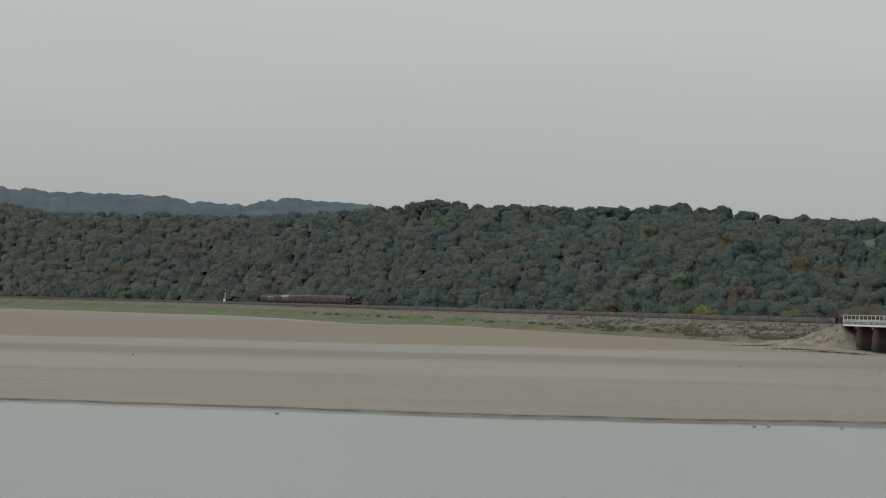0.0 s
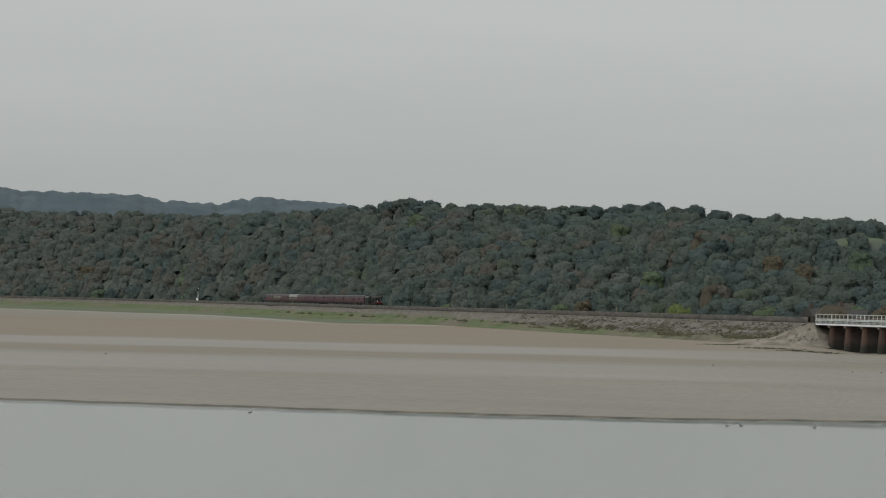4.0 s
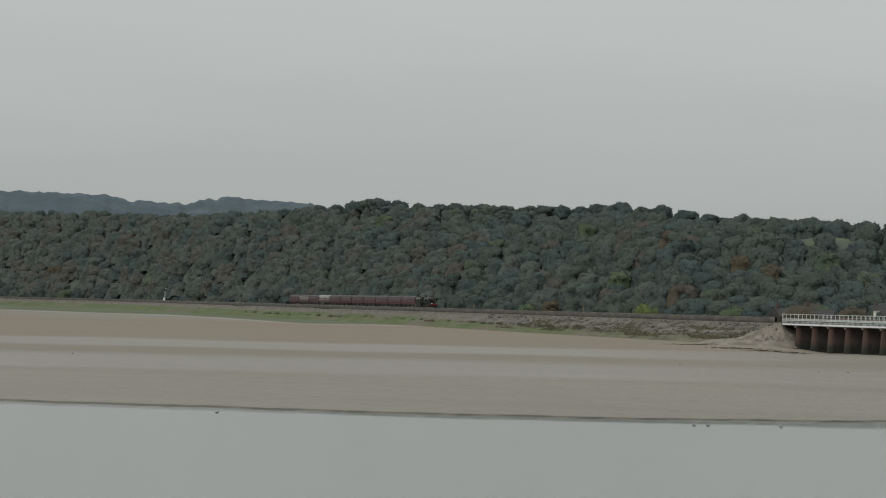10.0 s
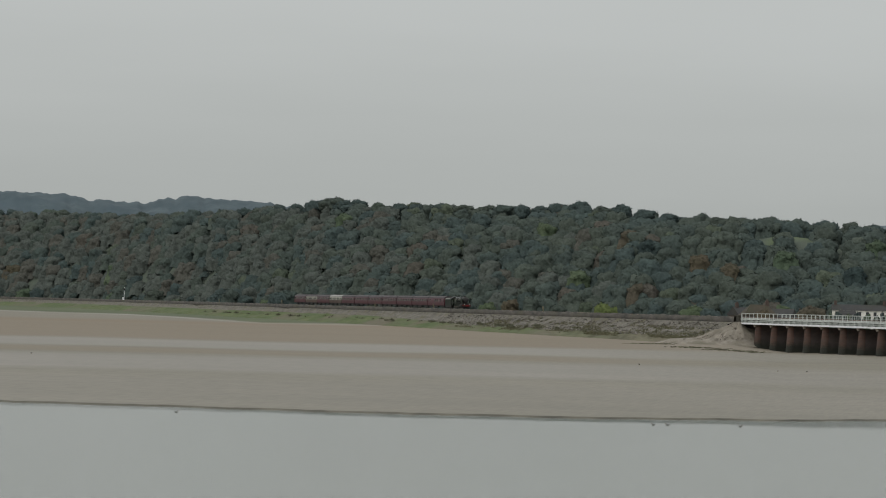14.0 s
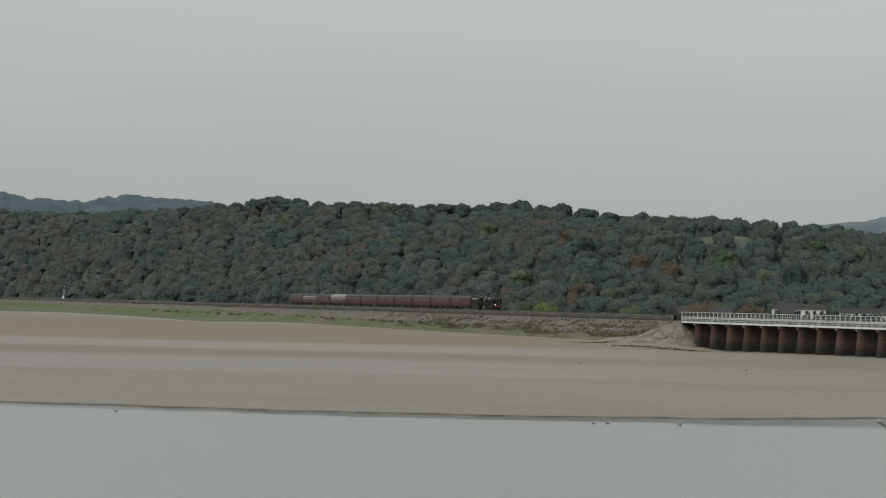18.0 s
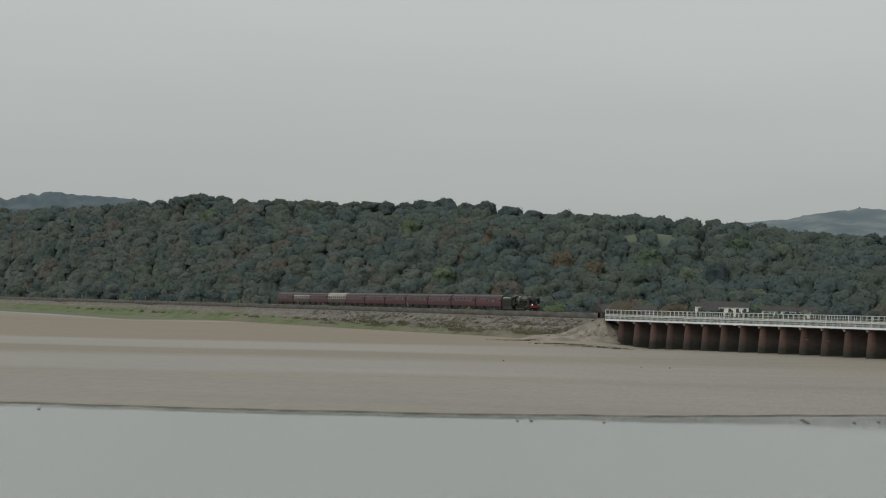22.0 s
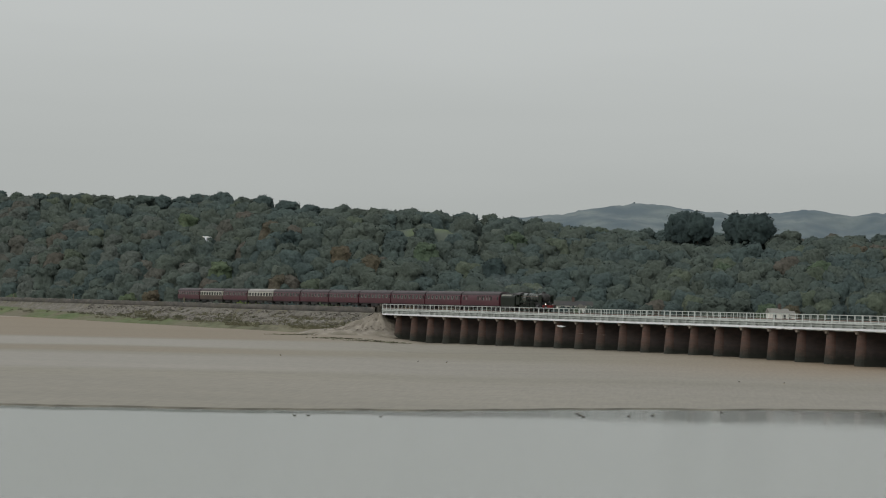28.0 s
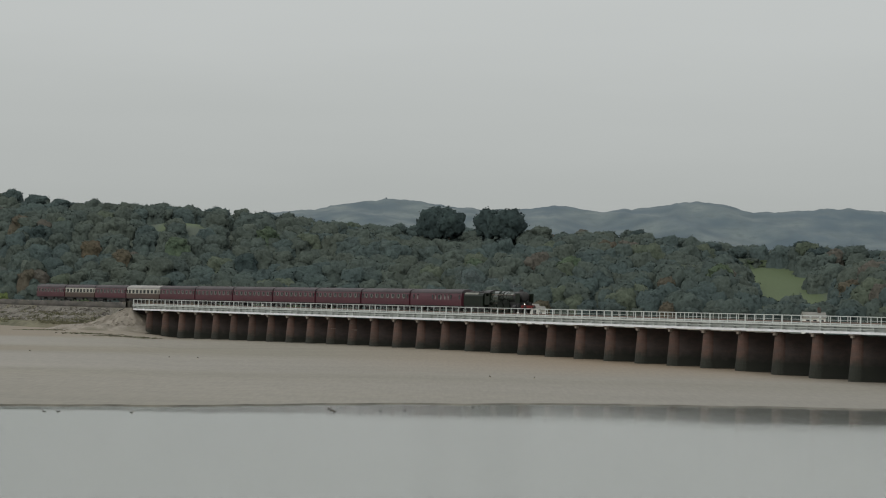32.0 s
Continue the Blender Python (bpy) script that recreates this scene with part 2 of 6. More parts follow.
    col = blend(mask("mud"), col, (0.150, 0.116, 0.077))
    col = blend(mask("scarp"), col, (0.055, 0.052, 0.044))
    col = blend(mask("grass"), col, gr.outputs[0])
    col = blend(mask("wood"), col, (0.060, 0.074, 0.056))
    col = blend(mask("field"), col, (0.057, 0.078, 0.034))
    l.new(col, gh.inputs["Color"])
    l.new(gh.outputs[0], p.inputs["Base Color"])
    r = n.new("ShaderNodeMapRange")
    r.inputs["To Min"].default_value, r.inputs["To Max"].default_value = 0.85, 0.5
    l.new(mask("wet"), r.inputs["Value"])
    l.new(r.outputs[0], p.inputs["Roughness"])
    return m


def water_material():
    """Ripples over the channel, and a calm slick along the far bank."""
    m = bpy.data.materials.new("estuary_water")
    m.use_nodes = True
    n, l = m.node_tree.nodes, m.node_tree.links
    p = n["Principled BSDF"]
    p.inputs["Base Color"].default_value = (0.170, 0.180, 0.160, 1)
    p.inputs["IOR"].default_value = 1.33
    calm = n.new("ShaderNodeAttribute")
    calm.attribute_name = "calm"
    tc, mp, t = n.new("ShaderNodeTexCoord"), n.new("ShaderNodeMapping"), n.new("ShaderNodeTexNoise")
    mp.inputs["Scale"].default_value = (1.0, 2.6, 1)
    t.inputs["Scale"].default_value, t.inputs["Detail"].default_value = 1.0, 3.0
    l.new(tc.outputs["Object"], mp.inputs["Vector"])
    l.new(mp.outputs[0], t.inputs["Vector"])
    r = n.new("ShaderNodeMapRange")
    r.inputs["To Min"].default_value, r.inputs["To Max"].default_value = 0.17, 0.065
    l.new(calm.outputs["Fac"], r.inputs["Value"])
    l.new(r.outputs[0], p.inputs["Roughness"])
    k = n.new("ShaderNodeMapRange")
    k.inputs["To Min"].default_value, k.inputs["To Max"].default_value = 0.045, 0.006
    l.new(calm.outputs["Fac"], k.inputs["Value"])
    b = n.new("ShaderNodeBump")
    b.inputs["Strength"].default_value = 1.0
    l.new(k.outputs[0], b.inputs["Distance"])
    l.new(t.outputs["Fac"], b.inputs["Height"])
    l.new(b.outputs[0], p.inputs["Normal"])
    return m


# ---- mesh helpers ----
def mesh_arrays(name, verts, faces, material, attrs=None, smooth=False):
    """A mesh from arrays: verts n x 3, faces m x k."""
    verts, faces = np.asarray(verts, np.float32), np.asarray(faces, np.int32)
    me = bpy.data.meshes.new(name)
    me.vertices.add(len(verts))
    me.vertices.foreach_set("co", verts.ravel())
    k = faces.shape[1]
    me.loops.add(faces.size)
    me.loops.foreach_set("vertex_index", faces.ravel())
    me.polygons.add(len(faces))
    me.polygons.foreach_set("loop_start", np.arange(0, faces.size, k, dtype=np.int32))
    for key, values in (attrs or {}).items():
        at = me.attributes.new(key, "FLOAT", "POINT")
        at.data.foreach_set("value", np.asarray(values, np.float32))
    me.update(calc_edges=True)
    if smooth:
        me.polygons.foreach_set("use_smooth", np.ones(len(faces), bool))
    me.materials.append(material)
    return me


def finish(name, bm, material, smooth=False):
    me = bpy.data.meshes.new(name)
    bmesh.ops.recalc_face_normals(bm, faces=bm.faces)
    bm.to_mesh(me)
    bm.free()
    me.materials.append(material)
    if smooth:
        me.polygons.foreach_set("use_smooth", np.ones(len(me.polygons), bool))
    return me


def part(name, mesh, parent, m=None, label=""):
    ob = new(name, mesh)
    ob.parent = parent
    if m is not None:
        ob.matrix_local = m
    if label:
        ob["label"] = label
    return ob


def box(bm, x0, x1, y0, y1, z0, z1, bevel=0.0):
    made = bmesh.ops.create_cube(bm, size=1, matrix=Matrix.Translation(((x0 + x1) / 2, (y0 + y1) / 2, (z0 + z1) / 2)) @ Matrix.Diagonal((x1 - x0, y1 - y0, z1 - z0, 1)))
    if bevel:
        edges = list({e for v in made["verts"] for e in v.link_edges})
        bmesh.ops.bevel(bm, geom=edges, offset=bevel, segments=1, affect="EDGES")


def boxed(name, material, *args, bevel=0.0):
    bm = bmesh.new()
    for a in args:
        box(bm, *a, bevel=bevel)
    return finish(name, bm, material)


def tube(bm, r0, r1, a, b, seg=16):
    """A round bar or cone from a to b."""
    a, b = Vector(a), Vector(b)
    m = Matrix.Translation((a + b) / 2) @ (b - a).to_track_quat("Z", "Y").to_matrix().to_4x4()
    bmesh.ops.create_cone(bm, cap_ends=True, segments=seg, radius1=r0, radius2=r1, depth=(b - a).length, matrix=m)


def prism(bm, section, x0, x1):
    """A section of (y, z) drawn out along x."""
    lo = [bm.verts.new((x0, y, z)) for y, z in section]
    hi = [bm.verts.new((x1, y, z)) for y, z in section]
    k = len(section)
    bm.faces.new(lo)
    bm.faces.new(hi[::-1])
    for i in range(k):
        bm.faces.new((lo[i], hi[i], hi[(i + 1) % k], lo[(i + 1) % k]))


def pairs(text, sx=1e-3, sy=1e-4):
    """A profile of azimuth (thousandths of a radian) and value."""
    a = np.array([[float(v) for v in k.split(":")] for k in text.split()])
    return a[:, 0] * sx, a[:, 1] * sy


def wave(x, y, seed=0.0):
    """A cheap smooth noise between about -1 and 1."""
    return (np.sin(x * 1.0 + 1.7 * seed + 1.3 * np.sin(y * 0.7 + seed)) + np.sin(y * 1.3 - 2.1 * seed + 1.1 * np.sin(x * 0.9)) + np.sin((x + y) * 0.61 + seed)) / 3


# ---- the plan ----
# The railway runs in one straight line from the far shore over the embankment and the viaduct.
P0, TH = Vector((-60.646, 602.378)), 0.47684
RAIL = 8.7
ALONG, AWAY = Vector((math.sin(TH), -math.cos(TH))), Vector((math.cos(TH), math.sin(TH)))
LINE_TURN = math.degrees(TH) - 90


def line_pose(s, off=0.0, z=0.0):
    """The pose at s metres along the line from the viaduct's far end: x runs along it, y away from the shore."""
    q = P0 + ALONG * s + AWAY * off
    return pose(q.x, q.y, z, 0, 0, LINE_TURN)


BEND, BEND_R, BEND_MOST = -960.0, 620.0, 0.85


def line_xy(s):
    """Places and headings along the line, which bends to follow the shore far off; s: an array."""
    s = np.asarray(s, float)
    back = np.maximum(BEND - s, 0)
    arc = np.minimum(back / BEND_R, BEND_MOST)
    rest = back - arc * BEND_R
    base = math.atan2(ALONG.y, ALONG.x)
    hx, hy = -math.cos(base), -math.sin(base)
    st = np.maximum(s, BEND)
    x, y = P0.x + ALONG.x * st, P0.y + ALONG.y * st
    # turning left, seen along the way back
    nx, ny = -hy, hx
    x = x + BEND_R * (np.sin(arc) * hx + (1 - np.cos(arc)) * nx)
    y = y + BEND_R * (np.sin(arc) * hy + (1 - np.cos(arc)) * ny)
    ang = base + arc
    x = x - rest * np.cos(ang)
    y = y - rest * np.sin(ang)
    return x, y, ang


def sweep(name, section, stations, material, closed=True, shake=None):
    """A section of (y, z) carried along the line."""
    x, y, a = line_xy(stations)
    n, m = len(stations), len(section)
    V = np.empty((n, m, 3))
    for k, (o, z) in enumerate(section):
        oo, zz = (o + 0 * x, z + 0 * x) if shake is None else shake(k, o + 0 * x, z + 0 * x)
        V[:, k, 0], V[:, k, 1], V[:, k, 2] = x - oo * np.sin(a), y + oo * np.cos(a), zz
    i, j = np.meshgrid(np.arange(n - 1), np.arange(m if closed else m - 1), indexing="ij")
    j2 = (j + 1) % m
    faces = np.stack([i * m + j, i * m + j2, (i + 1) * m + j2, (i + 1) * m + j], -1).reshape(-1, 4)
    return mesh_arrays(name, V.reshape(-1, 3), faces, material)


STATIONS = np.concatenate([-np.arange(9.0, 940, 1.8), -np.arange(940, 2300, 12.0)])


def at(az, d, z=0.0):
    return Vector((d * math.sin(az), d * math.cos(az), z))


# depression of the water's edge, skyline of the woods, foot of the hill
EDGE = pairs("-3200:367 -404:367 -325:377 -249:386 -198:387 -158:386 -120:381 -81:374 -44:361 -16:352 5:350 24:344 48:339 84:335 124:331 157:329 3200:329")
SKY = pairs("-600:328 -406:328 -398:314 -394:288 -382:285 -367:298 -355:301 -341:297 -323:299 -307:311 -295:314 -283:327 -271:338 -263:356 -255:372 -247:374 -242:349 -233:359 -222:356 -215:365 -207:357 -195:366 -187:369 -177:359 -167:373 -162:359 -157:364 -148:370 -140:347 -133:331 -119:342 -109:328 -101:331 -91:331 -79:332 -66:323 -56:321 -50:312 -45:287 -37:289 -29:281 -19:288 -13:275 -1:274 9:268 31:290 39:275 49:254 55:271 69:290 75:259 89:254 101:241 111:227 121:219 128:247 138:239 148:235 156:226 300:220")
FOOT = pairs("-800:2300 -440:1990 -405:1900 -380:1830 -350:1740 -325:1640 -290:1480 -250:1360 -200:1260 -150:1190 -100:1140 0:1100 100:1030 170:1000 400:980", 1e-3, 1.0)
DEEP = 160.0
# height of the sand bank
BANK = pairs("-3200:335 -112:335 -104:270 -93:195 -81:230 -55:269 -36:304 -16:333 4:359 27:373 104:366 124:305 143:260 155:242 300:230 3200:230", 1e-3, 1e-2)


def water_edge(az):
    return EYE / np.interp(az, *EDGE) * (1 + 0.004 * wave(az * 190, az * 77, 2.0) + 0.0025 * wave(az * 900, az * 517, 4.0))


def hill_foot(az):
    return np.interp(az, *FOOT)


def crest(az):
    """Height of the hill's ground at its crest: the skyline less the trees."""
    a = np.linspace(-0.02, 0.02, 9)
    el = sum(np.interp(az + k, *SKY) for k in a) / 9
    return el * (hill_foot(az) + DEEP) + EYE - 8.6


def ground_height(az, d):
    s = d - water_edge(az)
    z = np.where(s < 0, np.maximum(0.02 * s - 0.05, -2.0), 0.10 + np.interp(az, *BANK) * (1 - np.exp(-np.maximum(s, 0) / 240)))
    z = z + np.where(s > 4, 0.05 * wave(az * 60, d * 0.05, 1.0), 0)
    near = np.clip((28 - d) / 14, 0, 1)
    z = z * (1 - near) + 7.8 * near
    t = np.maximum((d - hill_foot(az)) / DEEP, 0)
    inside = np.clip(np.minimum((az + 1.0) / 0.4, (0.7 - az) / 0.3), 0, 1)
    rise = np.where(t < 1, 1 - (1 - np.minimum(t, 1)) ** 1.35, 1 - 0.2 * (t - 1))
    swell = (5.0 * wave(az * 24, d * 0.035, 2.0) + 2.5 * wave(az * 61, d * 0.09, 6.0)) * np.clip(np.abs(az - 0.119) / 0.012 - 0.6, 0, 1)
    into = d - hill_foot(az)
    # a steep pasture on the right, and a shelf with a strip of grass
    pasture = np.clip(np.minimum((az - 0.098) / 0.014, (0.152 - az) / 0.012), 0, 1)
    shelf = 4.0 * np.exp(-((az + 0.091) / 0.013) ** 2) * np.clip((into - 84) / 18, 0, 1) * np.clip((150 - into) / 28, 0, 1)
    wooded = z + np.where(t > 0, (rise * (crest(az) - 3.4) + swell * np.clip(t * 4, 0, 1) * np.clip((1 - t) * 4, 0, 1)) * inside, 0) + shelf
    slope = np.clip(6.0 + (into - 48) * 0.215, 0, 30.0) - np.clip(into - 160, 0, 90) * 0.12
    return np.where(into > 0, wooded + (np.maximum(slope, wooded * 0.4) - wooded) * pasture * np.clip(into / 20, 0, 1), wooded)


# fields: azimuths of the near side, of the far side, distance into the hill from, to
FIELDS = ((-0.0985, -0.0825, -0.0985, -0.0825, 106, 119), (-0.1000, -0.0968, -0.1000, -0.0968, 88, 108), (0.1090, 0.1420, 0.1035, 0.1255, 54, 152))


def field_inside(az, into, k):
    """How far inside a field: its sides slant from near to far."""
    a0, a1, b0, b1, d0, d1 = FIELDS[k]
    t = (into - d0) / (d1 - d0)
    return np.minimum(az - (a0 + (b0 - a0) * t), (a1 + (b1 - a1) * t) - az), np.minimum(into - d0, d1 - into)


# ---- ground: one sheet from the camera's bank to the horizon ----
def build_ground():
    az = np.concatenate([np.linspace(-math.pi, -0.52, 36, endpoint=False), np.linspace(-0.52, 0.30, 411), np.linspace(0.33, math.pi, 36)[:-1]])
    # rings close together at the water's edge and on the hill
    edge, foot = water_edge(az)[:, None], hill_foot(az)[:, None]
    one = np.ones_like(edge)
    D = np.concatenate([one * np.array([0.0, 6, 10, 14, 18, 22, 26, 30, 50, 90, 140, 190]), edge + np.array([-12.0, -6, -3, -1.6, -1.0, -0.5, -0.01, 0.01, 0.6, 1.2, 2, 3.5, 6, 10, 15]),
                        edge + 15 + (700 - edge - 15) * (np.arange(1, 90) / 90) ** 1.3, 700 + (foot - 710) * np.arange(1, 45) / 45, foot + DEEP * np.linspace(0, 1.15, 34), foot + DEEP * 1.15 + (4900 - foot - DEEP * 1.15) * np.arange(1, 13) / 12], axis=1)
    A = np.repeat(az[:, None], D.shape[1], axis=1)
    Zs = ground_height(A, D)
    na, nd = A.shape
    verts = np.stack([D * np.sin(A), D * np.cos(A), Zs], -1).reshape(-1, 3)
    i, j = np.meshgrid(np.arange(na), np.arange(nd - 1), indexing="ij")
    nxt = (i + 1) % na
    faces = np.stack([i * nd + j, i * nd + j + 1, nxt * nd + j + 1, nxt * nd + j], -1).reshape(-1, 4)
    drop = (EYE - Zs) / np.maximum(D, 0.05) * 5000
    wob = drop * (1 + 0.012 * wave(A * 23, A * 9, 3.0)) + 0.9 * wave(A * 60, drop * 0.2, 5.0)

    def band(lo, hi, soft):
        return np.clip((wob - lo) / soft, 0, 1) * np.clip((hi - wob) / soft, 0, 1)

    left = np.clip((-0.06 - A) / 0.12, 0, 1)
    wet = np.clip(band(70, 86, 3) * 0.42 * left + band(94, 128, 7) * (0.2 + 0.22 * left) + band(118, 205, 25) * 0.2, 0, 1)
    mud = np.clip(band(36, 72, 4) * (0.25 + 0.4 * left) + band(36, 44, 3) * 0.3 * left + band(85, 96, 3) * 0.5 * left + band(50, 124, 26) * np.clip((A + 0.05) / 0.1, 0, 1), 0, 1)
    s = D - water_edge(A)
    shell = np.interp(A, *pairs("-3200:1260 -405:1260 -366:1180 -326:1120 -278:850 -226:880 -205:860 -190:830 3200:830", 1e-3, 1.0))
    wet = np.maximum(wet, (0.5 + 0.3 * wave(A * 140, A * 61, 2.0)) * np.clip(1.3 - np.abs(D / shell - 0.978) / 0.022, 0, 1) * np.clip((-0.14 - A) / 0.06, 0, 1))
    scarp = ((s > -0.8) & (s < 0.9)).astype(float) * np.clip(0.42 + 0.4 * wave(A * 300, A * 170, 2.0), 0.1, 0.8)
    turf_from = np.interp(A, *pairs("-3200:1260 -405:1260 -366:1180 -326:1120 -278:850 -226:880 -205:860 -190:2000 3200:2000", 1e-3, 1.0))
    grass = np.clip((D - turf_from * (1 + 0.012 * wave(A * 120, A * 43, 1.0))) / 25, 0, 1)
    wood = np.clip((D - hill_foot(A) + 60) / 30, 0, 1)
    field = np.zeros_like(A)
    into = D - hill_foot(A)
    for k in range(len(FIELDS)):
        side, ends = field_inside(A, into, k)
        field = np.maximum(field, np.clip(np.minimum(side / 0.002, ends / 5.0) + 0.6, 0, 1))
    me = mesh_arrays("ground", verts, faces, ground_material(), {"wet": wet.ravel(), "mud": mud.ravel(), "scarp": scarp.ravel(), "grass": grass.ravel(), "wood": wood.ravel(), "field": field.ravel()}, smooth=True)
    tagged(new("ground", me), "tidal estuary sand with wet bands, saltmarsh turf and wooded slope", "ground", kind="structure")


build_ground()


def build_water():
    az = np.concatenate([np.linspace(-math.pi, -0.52, 36, endpoint=False), np.linspace(-0.52, 0.30, 206), np.linspace(0.33, math.pi, 36)[:-1]])
    edge = water_edge(az)[:, None]
    wide = np.interp(az, *pairs("-3200:80 -404:80 -249:80 -160:90 -100:120 -60:190 -20:300 20:350 60:410 100:470 157:500 3200:500", 1e-3, 0.1))[:, None]
    wide = wide * (1 + 0.07 * wave(az * 60, az * 31, 1.0)[:, None])
    D = np.concatenate([0 * edge + np.array([8.0, 30, 120, 180]), edge - wide * np.array([1.5, 1.25, 1.0, 0.8, 0.5, 0.2]), edge + 4.0], axis=1)
    A = np.repeat(az[:, None], D.shape[1], axis=1)
    na, nd = A.shape
    verts = np.stack([D * np.sin(A), D * np.cos(A), 0 * A], -1).reshape(-1, 3)
    i, j = np.meshgrid(np.arange(na), np.arange(nd - 1), indexing="ij")
    nxt = (i + 1) % na
    faces = np.stack([i * nd + j, i * nd + j + 1, nxt * nd + j + 1, nxt * nd + j], -1).reshape(-1, 4)
    calm = np.clip(1 - ((edge - D) / wide - 0.8) / 0.45, 0, 1)
    me = mesh_arrays("water", verts, faces[:, ::-1], water_material(), {"calm": calm.ravel()}, smooth=True)
    tagged(new("water", me), "calm grey tidal river channel under an overcast sky", "water", kind="structure")


build_water()


# ---- distant hills ----
def far_hill(name, label, profile, dist, deep, a0, a1, material, rough_top):
    az = np.linspace(a0, a1, 420)
    el = np.interp(az, *profile) + rough_top * (wave(az * 700, az * 311, 1.0) + 0.6 * wave(az * 1900, az * 977, 2.0))
    top = el * dist + EYE
    ring = []
    for k in np.linspace(0, 1, 26):
        d = dist - deep * (1 - k)
        z = top * (1 - (1 - k) ** 1.5) + (1 - k) * 4 * k * 9 * wave(az * 130 + 9 * k, az * 70 + 13 * k, 3.0) + rough_top * dist * 0.8 * wave(az * 900 + 50 * k, az * 500 + 90 * k, 1.0)
        ring.append(np.stack([d * np.sin(az), d * np.cos(az), z], -1))
    d = dist + 300
    ring.append(np.stack([d * np.sin(az), d * np.cos(az), 0.5 * top], -1))
    V = np.stack(ring, 1)
    na, nd = V.shape[:2]
    i, j = np.meshgrid(np.arange(na - 1), np.arange(nd - 1), indexing="ij")
    faces = np.stack([i * nd + j, i * nd + j + 1, (i + 1) * nd + j + 1, (i + 1) * nd + j], -1).reshape(-1, 4)
    me = mesh_arrays(name, V.reshape(-1, 3), faces[:, ::-1], material)
    return tagged(new(name, me), label, "hill", kind="structure")


# distance haze is put into these blue-grey base colours
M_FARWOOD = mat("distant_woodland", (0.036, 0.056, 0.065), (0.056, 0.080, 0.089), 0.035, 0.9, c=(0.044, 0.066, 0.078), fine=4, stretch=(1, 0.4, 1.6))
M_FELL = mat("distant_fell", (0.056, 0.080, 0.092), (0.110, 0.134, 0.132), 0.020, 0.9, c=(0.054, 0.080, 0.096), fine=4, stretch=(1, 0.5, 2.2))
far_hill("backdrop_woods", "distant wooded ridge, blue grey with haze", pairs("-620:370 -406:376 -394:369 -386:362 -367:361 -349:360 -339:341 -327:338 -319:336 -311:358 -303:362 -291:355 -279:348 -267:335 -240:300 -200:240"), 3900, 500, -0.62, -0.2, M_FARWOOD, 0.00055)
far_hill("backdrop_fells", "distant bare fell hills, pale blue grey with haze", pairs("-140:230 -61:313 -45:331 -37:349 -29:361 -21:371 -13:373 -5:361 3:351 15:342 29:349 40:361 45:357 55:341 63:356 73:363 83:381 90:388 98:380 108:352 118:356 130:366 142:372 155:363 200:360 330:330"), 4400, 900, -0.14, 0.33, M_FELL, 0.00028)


def far_landmark(name, label, category, az, el, d, size, material):
    ob = tagged(new(name), label, category)
    ob.matrix_basis = Matrix.Translation(at(az, d, el * d + EYE)) @ Matrix.Rotation(-az, 4, "Z")
    w, h = size
    part("wall", boxed("wall", material, (-w, w, -w, w, -h - 14, 0), bevel=0.4), ob)
    part("roof", boxed("roof", material, (-w * 0.5, w * 0.5, -w * 0.5, w * 0.5, 0.004, h * 0.7), bevel=0.4), ob)


far_landmark("summit_hut", "small dark stone hut on the fell's summit", "hut", -0.0205, 0.0374, 4400, (2.6, 2.6), M_FELL)
far_landmark("farmhouse", "tiny white farmhouse far off on the fell", "house", 0.0608, 0.0331, 4290, (3.2, 2.0), M_WHITE)


# ---- trees ----
def ball(level):
    bm = bmesh.new()
    bmesh.ops.create_icosphere(bm, subdivisions=level, radius=1.0)
    v = np.array([q.co[:] for q in bm.verts])
    f = np.array([[q.index for q in face.verts] for face in bm.faces])
    bm.free()
    return v, f


SHELL = ball(4)


def unit(v):
    return v / np.linalg.norm(v, axis=1)[:, None]


